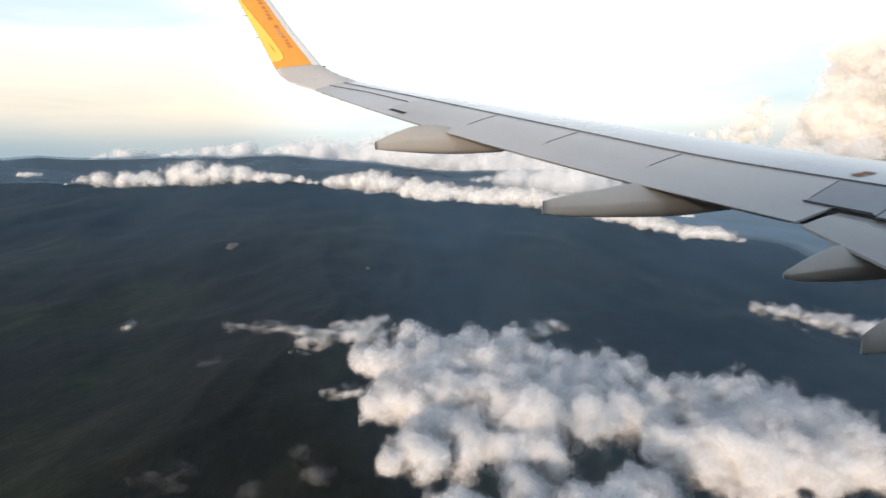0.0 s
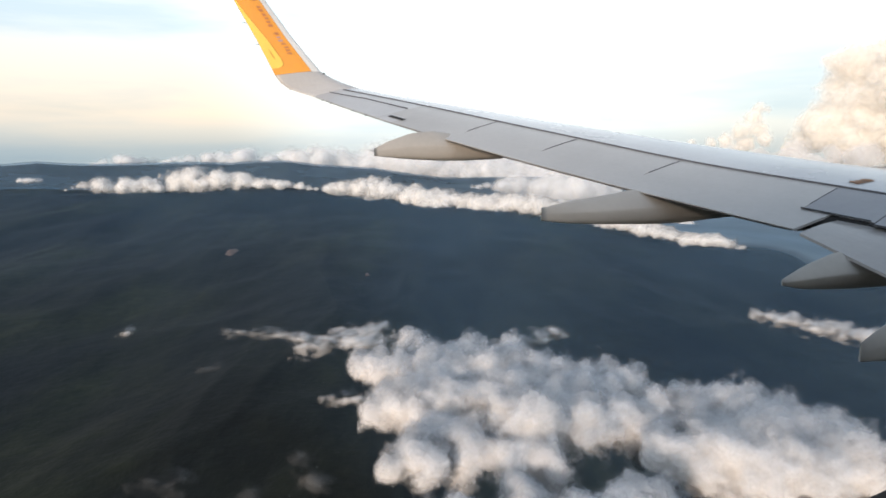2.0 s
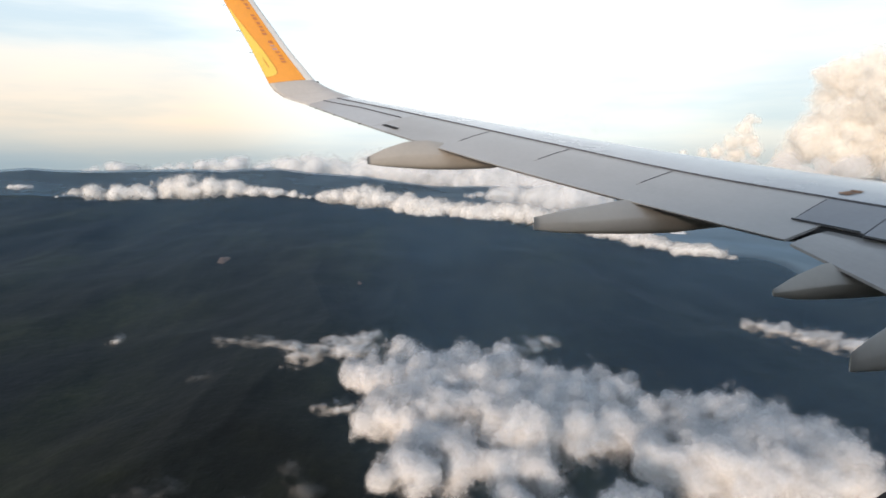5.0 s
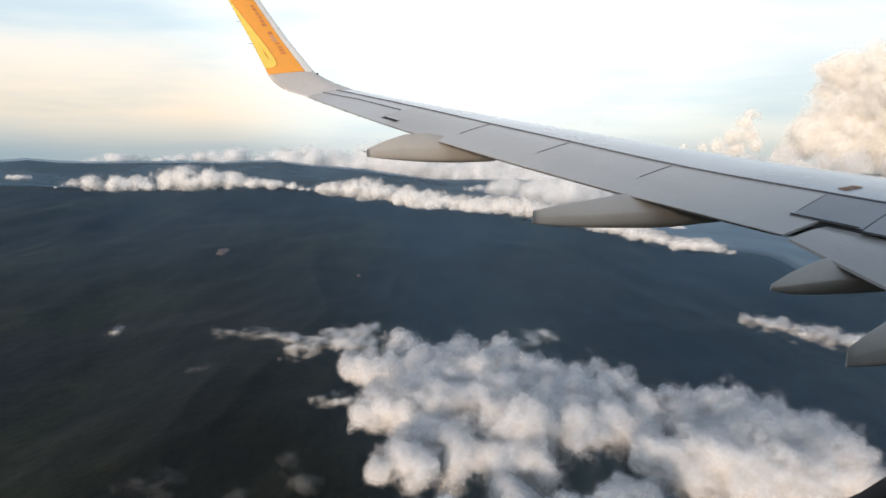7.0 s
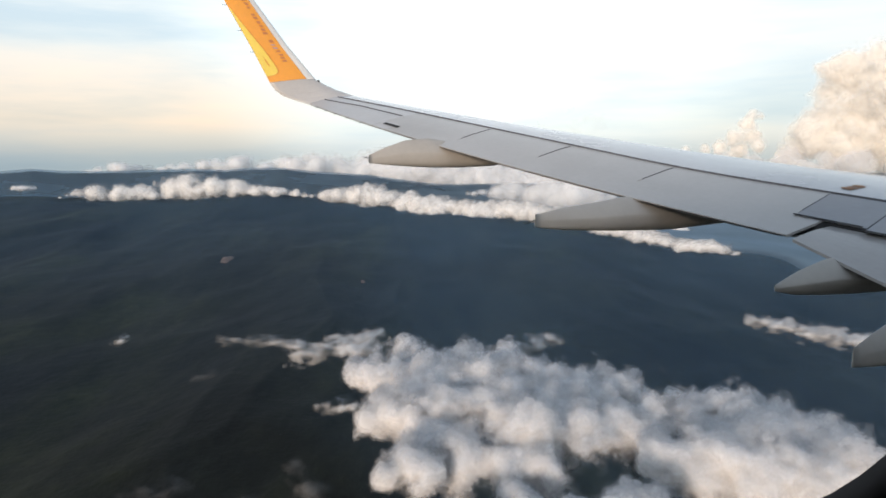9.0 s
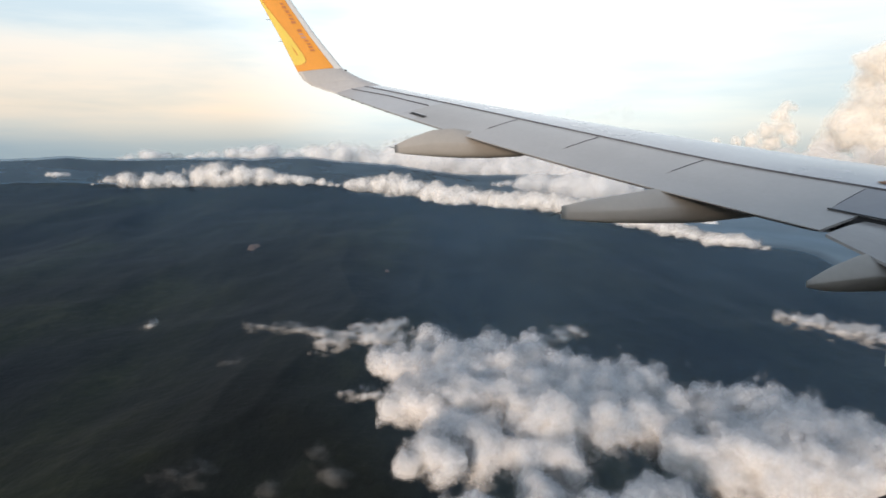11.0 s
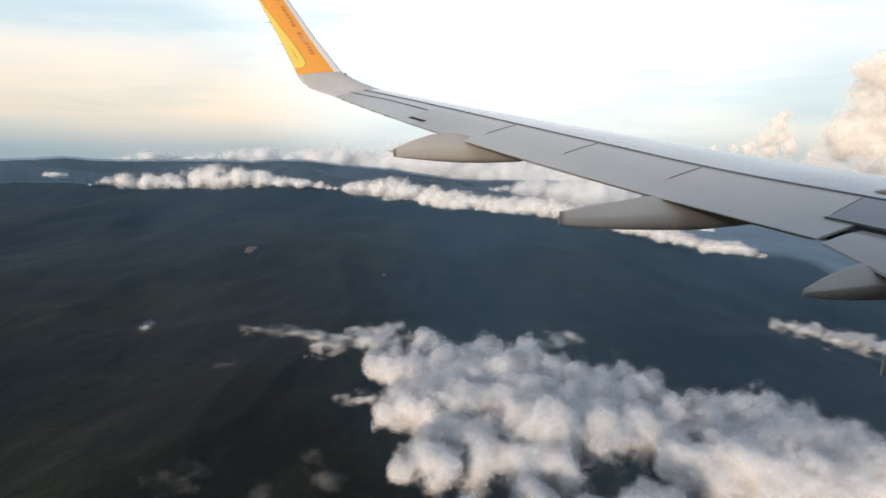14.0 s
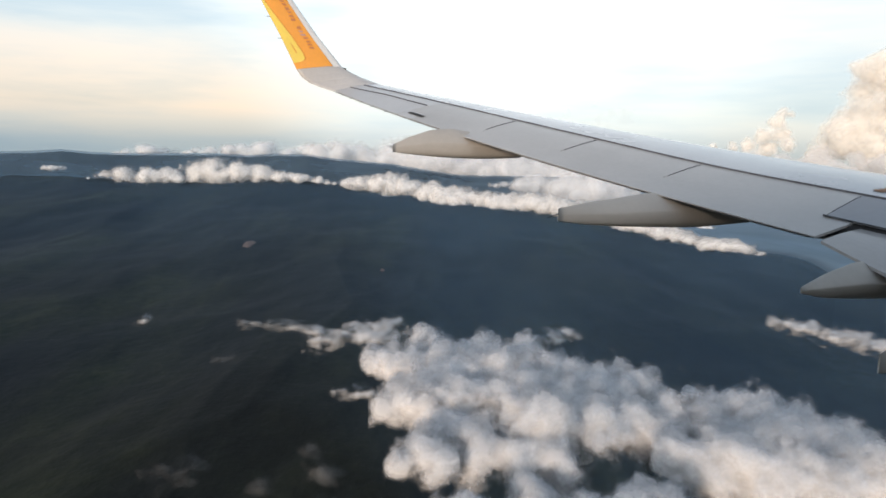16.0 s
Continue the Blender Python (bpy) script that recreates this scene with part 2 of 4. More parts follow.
def haze_sheet_material():
    m = bpy.data.materials.new("painted_blue_haze")
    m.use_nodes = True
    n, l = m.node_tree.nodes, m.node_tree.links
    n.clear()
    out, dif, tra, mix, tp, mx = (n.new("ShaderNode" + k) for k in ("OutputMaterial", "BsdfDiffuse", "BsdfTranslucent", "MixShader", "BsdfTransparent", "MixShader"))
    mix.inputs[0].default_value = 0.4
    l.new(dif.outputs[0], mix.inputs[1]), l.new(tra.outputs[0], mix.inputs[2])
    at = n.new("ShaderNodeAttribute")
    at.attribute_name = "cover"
    # blue tint and cover imitate the light scattered by distant air
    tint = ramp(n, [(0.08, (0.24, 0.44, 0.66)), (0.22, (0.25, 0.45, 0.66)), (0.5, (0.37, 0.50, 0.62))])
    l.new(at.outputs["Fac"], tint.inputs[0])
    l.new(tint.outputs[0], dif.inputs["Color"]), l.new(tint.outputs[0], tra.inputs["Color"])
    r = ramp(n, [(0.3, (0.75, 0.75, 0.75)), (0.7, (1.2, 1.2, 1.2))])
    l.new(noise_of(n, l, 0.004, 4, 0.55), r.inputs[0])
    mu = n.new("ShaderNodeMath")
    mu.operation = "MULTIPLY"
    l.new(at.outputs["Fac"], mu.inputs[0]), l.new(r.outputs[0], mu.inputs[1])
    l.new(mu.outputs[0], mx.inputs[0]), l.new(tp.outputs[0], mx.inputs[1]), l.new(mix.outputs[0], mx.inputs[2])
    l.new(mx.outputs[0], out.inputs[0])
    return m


HAZE_SHEET = haze_sheet_material()


# ---- helpers for meshes ----
def part(name, bm, mat, parent=None, label="", smooth=True):
    me = bpy.data.meshes.new(name)
    bm.to_mesh(me)
    bm.free()
    if smooth:
        me.shade_smooth()
    me.materials.append(mat)
    ob = new(name, me)
    ob.parent = parent
    return tagged(ob, label)


def thing(name, at=(0, 0, 0)):
    e = new(name)
    e.location = at
    return e


def grid_faces(bm, rows, close=False):
    """Skin rows of points with quads."""
    v = [[bm.verts.new(p) for p in r] for r in rows]
    m = len(v[0])
    for i in range(len(v) - 1):
        for j in range(m if close else m - 1):
            bm.faces.new((v[i][j], v[i][(j + 1) % m], v[i + 1][(j + 1) % m], v[i + 1][j]))
    return v


def array_mesh(name, verts, faces, mat, **attrs):
    me = bpy.data.meshes.new(name)
    me.vertices.add(len(verts))
    me.vertices.foreach_set("co", np.asarray(verts, np.float32).ravel())
    f = np.asarray(faces, np.int32)
    me.loops.add(f.size)
    me.loops.foreach_set("vertex_index", f.ravel())
    me.polygons.add(len(f))
    me.polygons.foreach_set("loop_start", np.arange(0, f.size, f.shape[1], dtype=np.int32))
    me.update(calc_edges=True)
    me.validate()
    for k, v in attrs.items():
        v = np.asarray(v, np.float32)
        if v.ndim == 1:
            me.attributes.new(k, "FLOAT", "POINT").data.foreach_set("value", v)
        else:
            me.attributes.new(k, "FLOAT_VECTOR", "POINT").data.foreach_set("vector", v.ravel())
    me.shade_smooth()
    me.materials.append(mat)
    return new(name, me)


def value_noise(x, y, seed):
    """Smooth value noise on arrays."""
    rs = np.random.RandomState(seed)
    tab = rs.rand(256, 256)
    xi, yi = np.floor(x).astype(int), np.floor(y).astype(int)
    fx, fy = x - xi, y - yi
    fx, fy = fx * fx * (3 - 2 * fx), fy * fy * (3 - 2 * fy)
    g = lambda a, b: tab[a % 256, b % 256]
    return (g(xi, yi) * (1 - fx) + g(xi + 1, yi) * fx) * (1 - fy) + (g(xi, yi + 1) * (1 - fx) + g(xi + 1, yi + 1) * fx) * fy - 0.5


def fractal(x, y, scale, octaves, seed, gain=0.5):
    s, a = 0.0, 1.0
    for o in range(octaves):
        s = s + a * value_noise(x / scale * 2 ** o + 17.3 * o, y / scale * 2 ** o + 5.1 * o, seed + o)
        a *= gain
    return s


# ---- ground: one sheet of wooded hills round the aircraft ----
# crest of the near mountain by bearing (degrees right of +y): distance and slope below the eye
CREST_B = (-60, -34.8, -32.7, -30.8, -27.4, -23.6, -19.9, -16.5, -12.2, -9.3, -4.3, 0.8, 5.9, 10.9, 15.8, 18.2, 20.5, 22.7, 24.9, 27.0, 28.7, 30.4, 32.3, 35.6, 60)
CREST_S = (0.05, 0.0517, 0.0515, 0.0548, 0.0606, 0.0608, 0.0591, 0.0578, 0.0632, 0.0699, 0.0813, 0.0886, 0.0988, 0.108, 0.1249, 0.1354, 0.1436, 0.1473, 0.1515, 0.1545, 0.161, 0.1764, 0.181, 0.187, 0.25)
CREST_R = (1250, 1150, 1139, 1128, 1108, 1083, 1058, 1034, 1004, 980, 942, 903, 860, 820, 780, 760, 740, 720, 701, 679, 656, 630, 600, 540, 380)
FAR_B = (-180, -60, -34.6, -32.8, -31.0, -27.2, -23.1, -20.9, -18.7, -16.4, -14.0, -11.6, -9.2, -6.7, -4.2, -1.7, 0.8, 3.3, 10.9, 20.4, 28.9, 40, 60)
FAR_S = (0.06, 0.03, 0.02, 0.0175, 0.0201, 0.0216, 0.0208, 0.0203, 0.023, 0.02, 0.0202, 0.0264, 0.03, 0.0337, 0.0405, 0.048, 0.0555, 0.066, 0.085, 0.09, 0.09, 0.08, 0.06)
FAR_R = 2250.0


def ground_height(b, r):
    """Height of the ground at bearing b (degrees) and distance r, on arrays."""
    rc, sc = np.interp(b, CREST_B, CREST_R), np.interp(b, CREST_B, CREST_S)
    zc = EYE - sc * rc
    zf = EYE - np.interp(b, FAR_B, FAR_S) * FAR_R
    x, y = r * np.sin(np.radians(b)), r * np.cos(np.radians(b))
    k = np.clip((r - 150) / (rc - 150), 0, 1)
    front = 16 + (zc - 16) * (0.25 * k + 0.75 * k ** 2.2)
    back = np.clip((r - rc) / (0.45 * rc), 0, 1)
    z = np.where(r < rc, front, zc + (8.0 - zc) * (back * back * (3 - 2 * back)))
    z = z + 5.0 * fractal(x, y, 22, 4, 83) * np.exp(-((r - rc) / (0.05 * rc)) ** 2)
    far = np.exp(-((r - FAR_R) / 420.0) ** 2)
    z = np.maximum(z, (zf + 3 * fractal(x, y, 120, 3, 71)) * far)
    gully = 1 - np.abs(fractal(x, 0.45 * y, 190, 4, 11)) * 2.0
    fade = np.clip(r / 200, 0.2, 1) * (1 - 0.85 * np.exp(-((r - rc) / (0.12 * rc)) ** 2)) * np.clip((1.4 * rc - r) / (0.3 * rc), 0.1, 1)
    z = z + fade * (8 * (gully - 0.8) + 6 * (0.3 - np.abs(fractal(x, 0.5 * y, 75, 4, 31))))
    z = z + np.clip(r / 300, 0.3, 2.2) * 0.14 * fractal(x, y, 11, 3, 51) * np.clip((3300 - r) / 800, 0, 1)
    return z - 9 * np.clip((r - 3000) / 400, 0, 1) + 1.0


def build_ground():
    b = np.concatenate([np.linspace(-180, -48, 60, endpoint=False), np.linspace(-48, 48, 720, endpoint=False), np.linspace(48, 180, 60, endpoint=False)])
    r = np.concatenate([[0.05], np.geomspace(40, 1400, 330), np.geomspace(1420, 4700, 90)])
    B, R = np.meshgrid(b, r, indexing="ij")
    Z = ground_height(B, R)
    V = np.stack([R * np.sin(np.radians(B)), R * np.cos(np.radians(B)), Z], -1).reshape(-1, 3)
    n, m = len(b), len(r)
    i, j = np.meshgrid(np.arange(n), np.arange(m - 1), indexing="ij")
    q = np.stack([i * m + j, ((i + 1) % n) * m + j, ((i + 1) % n) * m + j + 1, i * m + j + 1], -1).reshape(-1, 4)[:, ::-1]
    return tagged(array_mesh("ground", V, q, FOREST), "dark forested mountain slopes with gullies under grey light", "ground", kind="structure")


build_ground()

bm = bmesh.new()
ring = [bm.verts.new((4800 * math.cos(i * math.pi / 48), 4800 * math.sin(i * math.pi / 48), 0)) for i in range(96)]
bm.faces.new(ring)
tagged(part("water", bm, SEA), "hazy blue-grey sea beyond the far hills", "sea", kind="structure")


EARTH = paint("bare_earth", (0.17, 0.12, 0.1), 0.9, 0.5)


def clearing(bearing, slope, size, seed, label):
    """A bald patch of earth on the slope, where the line of sight at that slope meets the ground."""
    r = np.arange(150.0, 1200.0, 1.0)
    hit = r[np.argmax(ground_height(np.full_like(r, bearing), r) > EYE - slope * r)]
    rnd = random.Random(seed)
    bm = bmesh.new()
    rows = []
    for k in range(7):
        q = k / 6
        row = []
        for i in range(20):
            a = i * math.pi / 10
            d = size * q * (0.7 + 0.5 * noise.noise(Vector((math.cos(a) * 1.7, math.sin(a) * 1.7, seed))))
            x, y = hit * math.sin(radians(bearing)) + d * math.cos(a), hit * math.cos(radians(bearing)) + 1.6 * d * math.sin(a)
            z = float(ground_height(np.array([math.degrees(math.atan2(x, y))]), np.array([math.hypot(x, y)]))[0])
            row.append(Vector((x, y, z + 1.6 * (1 - q ** 3) + rnd.uniform(-0.3, 0.3))))
        rows.append(row)
    grid_faces(bm, rows, True)
    bmesh.ops.remove_doubles(bm, verts=bm.verts, dist=0.02)
    return tagged(part("bare_patch", bm, EARTH), label, "clearing")


clearing(-19.06, 0.1536, 7.5, 3, "small reddish bare earth clearing on the forested slope")
clearing(-7.43, 0.1993, 2.6, 4, "tiny pale clearing among dark forest")


# sheet draped over the slopes, painted as haze that thickens over the valleys beyond
def build_haze_sheet():
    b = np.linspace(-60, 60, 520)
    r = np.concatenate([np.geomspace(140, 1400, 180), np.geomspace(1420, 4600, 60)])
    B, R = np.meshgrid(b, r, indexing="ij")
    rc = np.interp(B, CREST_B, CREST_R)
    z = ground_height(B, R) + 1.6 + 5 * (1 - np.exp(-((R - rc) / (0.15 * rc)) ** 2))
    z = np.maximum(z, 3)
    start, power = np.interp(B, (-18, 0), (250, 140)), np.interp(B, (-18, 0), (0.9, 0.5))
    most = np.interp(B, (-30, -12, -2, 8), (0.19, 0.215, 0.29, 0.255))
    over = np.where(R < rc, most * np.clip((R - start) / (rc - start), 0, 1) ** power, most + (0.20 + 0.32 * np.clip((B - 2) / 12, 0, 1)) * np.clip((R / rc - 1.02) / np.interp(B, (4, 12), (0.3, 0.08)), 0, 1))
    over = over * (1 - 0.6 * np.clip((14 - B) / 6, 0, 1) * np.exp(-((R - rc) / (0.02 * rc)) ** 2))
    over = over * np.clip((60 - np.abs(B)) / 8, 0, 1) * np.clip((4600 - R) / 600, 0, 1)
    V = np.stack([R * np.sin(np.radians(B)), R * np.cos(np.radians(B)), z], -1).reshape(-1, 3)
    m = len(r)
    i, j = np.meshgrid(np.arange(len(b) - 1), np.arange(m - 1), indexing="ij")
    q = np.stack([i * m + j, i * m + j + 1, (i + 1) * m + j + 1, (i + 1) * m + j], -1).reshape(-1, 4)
    return tagged(array_mesh("haze", V, q, HAZE_SHEET, cover=over.ravel()), "thin blue sheet painted as haze over the forested slopes", "haze", kind="stuff")


build_haze_sheet()

# ---- clouds ----
def at_bearing(b, r, z=0.0):
    return (r * math.sin(radians(b)), r * math.cos(radians(b)), z)


LATTICE = np.random.RandomState(90).normal(size=(4096, 3))
LATTICE /= np.linalg.norm(LATTICE, axis=1)[:, None]


def grain3(p):
    """Gradient noise on an array of points (n, 3), about -0.7 to 0.7."""
    i = np.floor(p).astype(np.int64)
    f = p - i
    w = f * f * f * (f * (6 * f - 15) + 10)
    total = np.zeros(len(p))
    for a in (0, 1):
        for b in (0, 1):
            for c in (0, 1):
                key = ((i[:, 0] + a) * 73856093 ^ (i[:, 1] + b) * 19349663 ^ (i[:, 2] + c) * 83492791) & 4095
                dot = (LATTICE[key] * (f - (a, b, c))).sum(1)
                total += dot * (w[:, 0] if a else 1 - w[:, 0]) * (w[:, 1] if b else 1 - w[:, 1]) * (w[:, 2] if c else 1 - w[:, 2])
    return total


CLOUD_GROUPS = {"cumulus_cloud": "banks of cumulus", "cloud_wisp": "wisps near the cumulus", "cloud_puff": "puffs beyond the crest", "cumulus_tower": "far cumulus towers"}
def cloud(name, domes, mat, label, step, lump, gap, slant=0.0, knobs=(0.34, 0.2, 0.1), bias=0.0, most=1.0, flat=None, lobes=None, blur=4, rise=0.1, toward=0.9):
    """A heap of billows: domes (x, y, z, radius, height) melt together and swell into knobs of the size lump. The vapour is cut into
    leaning sheets, gap metres apart, that carry its density and the way its surface faces. step: size of the net in metres;
    flat: height of an even base; lobes: how many of the domes make each part."""
    d = np.array(domes)
    rr, bb = np.hypot(d[:, 0], d[:, 1]), np.degrees(np.arctan2(d[:, 0], d[:, 1]))
    mid = rr.mean()
    pad, turn = 1.35 * d[:, 3], np.degrees(step / mid)
    b = np.arange((bb - np.degrees(pad / rr)).min(), (bb + np.degrees(pad / rr)).max(), turn)
    r = np.arange((rr - pad).min(), (rr + pad).max(), 1.25 * step)
    z = np.arange((d[:, 2] - 1.35 * d[:, 4]).min(), (d[:, 2] + 1.35 * d[:, 4]).max(), step)
    B, R, Z = np.meshgrid(b, r, z, indexing="ij")
    P = np.stack([R * np.sin(np.radians(B)), R * np.cos(np.radians(B)), Z], -1)
    f = np.full(B.shape, 1e-6)
    for x, y, h, q, t in d:
        half = np.degrees(1.5 * q / math.hypot(x, y))
        c, e = math.degrees(math.atan2(x, y)), math.hypot(x, y)
        i0, i1 = np.searchsorted(b, (c - half, c + half))
        j0, j1 = np.searchsorted(r, (e - 1.5 * q, e + 1.5 * q))
        k0, k1 = np.searchsorted(z, (h - 1.5 * t, h + 1.5 * t))
        g = P[i0:i1, j0:j1, k0:k1]
        far = np.sqrt(((g[..., 0] - x) ** 2 + (g[..., 1] - y) ** 2) / (q * q) + ((g[..., 2] - h) / t) ** 2)
        f[i0:i1, j0:j1, k0:k1] += np.exp(7 * np.clip(1 - far, -0.6, 1))
    f = np.log(f) / 7
    near = f > -0.5
    p = P[near]
    p = p + 0.35 * lump * np.stack([grain3(p / (1.7 * lump) + o) for o in (3.1, 17.7, 41.3)], -1)
    add = np.zeros(len(p))
    for o, a in enumerate(knobs):
        add += a * (np.abs(grain3(p * (2.1 ** o / lump) + 9.7 * o)) * 2.0 - 0.42)
    f[near] += add
    if flat is not None:
        f = np.minimum(f, 0.35 * (Z - flat) / (0.12 * (z[-1] - z[0])))
    f = np.minimum(f, most) + bias
    # light scatters inside a cloud, so that it is shaded as if its surface were blurred
    g = np.clip(f, -0.7, 0.9)
    for ax in (0, 1, 2) * blur:
        g = (np.roll(g, 1, ax) + 2 * g + np.roll(g, -1, ax)) / 4
    gb, gr, gz = (-q / w for q, w in zip(np.gradient(g), (step, 1.25 * step, step)))
    a = np.radians(B)
    way = np.stack([gb * np.cos(a) + gr * np.sin(a), gr * np.cos(a) - gb * np.sin(a), gz], -1)
    V, F, C, N, count = [], [], [], [], 0
    col, row = np.meshgrid(np.arange(len(b)), np.arange(len(z)), indexing="ij")
    for i, start in enumerate(np.arange(r[0] - slant * (z[-1] - z[0]), r[-1], gap)):
        far = start + slant * (z[row] - z[0]) + 0.5 * gap * fractal(col * step, row * step, 2.5 * lump, 2, 300 + i)
        k = (far - r[0]) / (r[1] - r[0])
        ok = (k > 0) & (k < len(r) - 1.001)
        k = np.clip(k, 0, len(r) - 1.001)
        lo = k.astype(int)
        w = k - lo
        c = np.where(ok, f[col, lo, row] * (1 - w) + f[col, lo + 1, row] * w, -1)
        full = c > -0.6
        face = full[:-1, :-1] | full[1:, :-1] | full[1:, 1:] | full[:-1, 1:]
        if not face.any():
            continue
        use = np.zeros_like(full)
        for p0, p1 in ((0, 0), (1, 0), (1, 1), (0, 1)):
            use[p0:p0 + face.shape[0], p1:p1 + face.shape[1]] |= face
        ids = np.cumsum(use.ravel()).reshape(use.shape) - 1 + count
        F.append(np.stack([ids[:-1, :-1][face], ids[1:, :-1][face], ids[1:, 1:][face], ids[:-1, 1:][face]], -1))
        a = np.radians(b[col])
        V.append(np.stack([far * np.sin(a), far * np.cos(a), z[row]], -1)[use])
        C.append(c[use])
        N.append((way[col, lo, row] * (1 - w)[..., None] + way[col, lo + 1, row] * w[..., None])[use])
        count += int(use.sum())
    V, F, C, N = (np.concatenate(q) for q in (V, F, C, N))
    N = N / (np.linalg.norm(N, axis=1)[:, None] + 1e-9) + (0, 0, rise) - toward * V * (1, 1, 0) / np.hypot(V[:, 0], V[:, 1])[:, None]
    N /= np.linalg.norm(N, axis=1)[:, None] + 1e-9
    home = V.mean(0)
    if not lobes:
        ob = array_mesh(name, V - home, F, mat, cover=C, lean=N)
        ob.location = home
        return tagged(ob, label, "cloud", CLOUD_GROUPS[name])
    whole = thing(name, home)
    owner = np.repeat(np.arange(len(lobes)), lobes)
    m = V[F].mean(1)
    which = owner[np.argmin([(((m - d[i, :3]) / (d[i, 3], d[i, 3], d[i, 4])) ** 2).sum(1) for i in range(len(d))], 0)]
    for i in range(len(lobes)):
        use, back = np.unique(F[which == i], return_inverse=True)
        ob = array_mesh("billow", V[use] - home, back.reshape(-1, 4), mat, cover=C[use], lean=N[use])
        ob.parent = whole
    return tagged(whole, label, "cloud", CLOUD_GROUPS[name])


def heap(rows, low=62.0, size=1.25, tall=0.85):
    """Domes of a low cloud: bearing, distance, radius."""
    return [(*at_bearing(b, r, low + 0.35 * q + 0.8 * math.sin(1.7 * b)), size * q, tall * q + 1.0) for b, r, q in rows]


# the broken cumulus field below the wing: its crown, tongue, pink dome, far wing and foot
CROWN = [(-3.4, 205, 5.0), (-5.0, 184, 6.6), (-7.6, 187, 4.5), (-1.3, 185, 7.3), (2.4, 197, 6.6), (5.6, 197, 6.2), (4.0, 176, 8.0), (8.2, 178, 7.0), (6.4, 204, 3.0), (11.4, 172, 6.2), (1.0, 176, 6.5)]
TONGUE = [(-5.5, 159, 5.0), (-3.2, 155, 6.0), (0.3, 157, 6.9), (-7.2, 156, 2.6), (-3.6, 131, 4.6), (-5.7, 126, 2.4), (-1.8, 127, 4.8), (2.2, 132, 6.0), (-2.5, 168, 6.0), (-1.0, 142, 5.0)]
DOME = [(7.8, 140, 9.8), (12.0, 147, 8.2), (9.2, 129, 5.4), (5.2, 130, 5.1), (16.0, 150, 6.1), (14.4, 164, 5.9), (16.4, 176, 6.0), (18.9, 160, 5.5), (5.0, 160, 7.5), (10.0, 160, 6.5)]
REACH = [(20.7, 184, 2.1), (22.2, 166, 6.3), (24.7, 168, 5.7), (28.0, 163, 7.1), (30.1, 157, 7.8), (32.3, 159, 6.4), (20.5, 138, 5.4), (24.3, 140, 7.6), (27.4, 138, 7.5), (31.2, 141, 7.5), (34.3, 145, 6.5), (25.0, 154, 6.0)]
FOOT = [(6.6, 119, 3.1), (8.5, 113, 3.7), (16.1, 112, 4.8), (18.9, 113, 4.1), (12.3, 107, 4.4), (0.9, 105, 4.1), (9.9, 104, 4.3), (14.5, 98, 6.2), (6.4, 95, 5.0)]
cloud("cumulus_cloud", heap(CROWN + TONGUE + DOME + REACH + FOOT), CLOUD_NEAR, "broad broken white cumulus with a faint pink dome", 0.8, 15.0, 1.7, 1.0, (0.4, 0.18, 0.08), 0.24, flat=60.0, blur=5, rise=0.6, toward=0.1,
      lobes=[len(q) for q in (CROWN, TONGUE, DOME, REACH, FOOT)])


def wisp(rows, z, high, label, bias=0.0, most=0.6, lump=4.0, mat=CLOUD_WISP):
    domes = [(*at_bearing(b, r, z), q, high) for b, r, q in rows]
    return cloud("cloud_wisp", domes, mat, label, 0.6, lump, 1.3, 1.0, (0.5, 0.3, 0.15), bias, most, rise=0.4, toward=0.5)


wisp([(-19.6, 231, 2.6), (-18.6, 230, 3), (-17.5, 227, 3), (-16.5, 226, 3), (-15.6, 224, 3.2), (-14.6, 220, 3.6), (-13.6, 217, 4)], 66, 1.7, "faint thin streak of cloud drawn out from the wisp", 0.1, mat=CLOUD_VEIL)
wisp([(-13.4, 214, 4), (-12.4, 206, 6), (-11.1, 208, 6), (-9.6, 214, 6.5), (-8.0, 205, 6), (-7.2, 217, 6), (-6.5, 223, 4.5)], 66, 2.6, "ragged thin white cloud wisp beside the cumulus", 0.15)
wisp([(-8.6, 158, 2.6), (-9.8, 159, 2.4), (-11, 160, 2.0), (-12, 160, 1.5)], 66, 1.8, "thin ragged cloud tongue reaching over dark forest", 0.15)
wisp([(7.1, 200, 3.6), (8.4, 208, 4), (10.0, 214, 3.4)], 67, 2.6, "torn scrap of white cloud above the cumulus edge", 0.15)
wisp([(-27.7, 300, 3.6)], 52, 2.2, "tiny white scrap of mist over the slope")
wisp([(-21.9, 236, 4.2), (-20.6, 236, 3)], 52, 2.0, "tiny faint scrap of mist over the slope", mat=CLOUD_MIST)
wisp([(-26.2, 150, 6), (-24.6, 150, 4), (-18.5, 136, 3)], 54, 2.2, "faint torn mist low over dark forest", mat=CLOUD_MIST)
wisp([(-14.1, 150, 3.2), (-13.4, 143, 3), (-12.6, 138, 3.4)], 54, 3.0, "thin torn veil of mist low over dark forest", mat=CLOUD_MIST)
wisp([(26.6 + 0.85 * i, 266 - 1.6 * i + 3 * math.sin(2.2 * i), 3.6 + 0.28 * i) for i in range(13)], 66, 2.5, "long low white cloud streak over dark forest", 0.12, 0.7, 7.0)

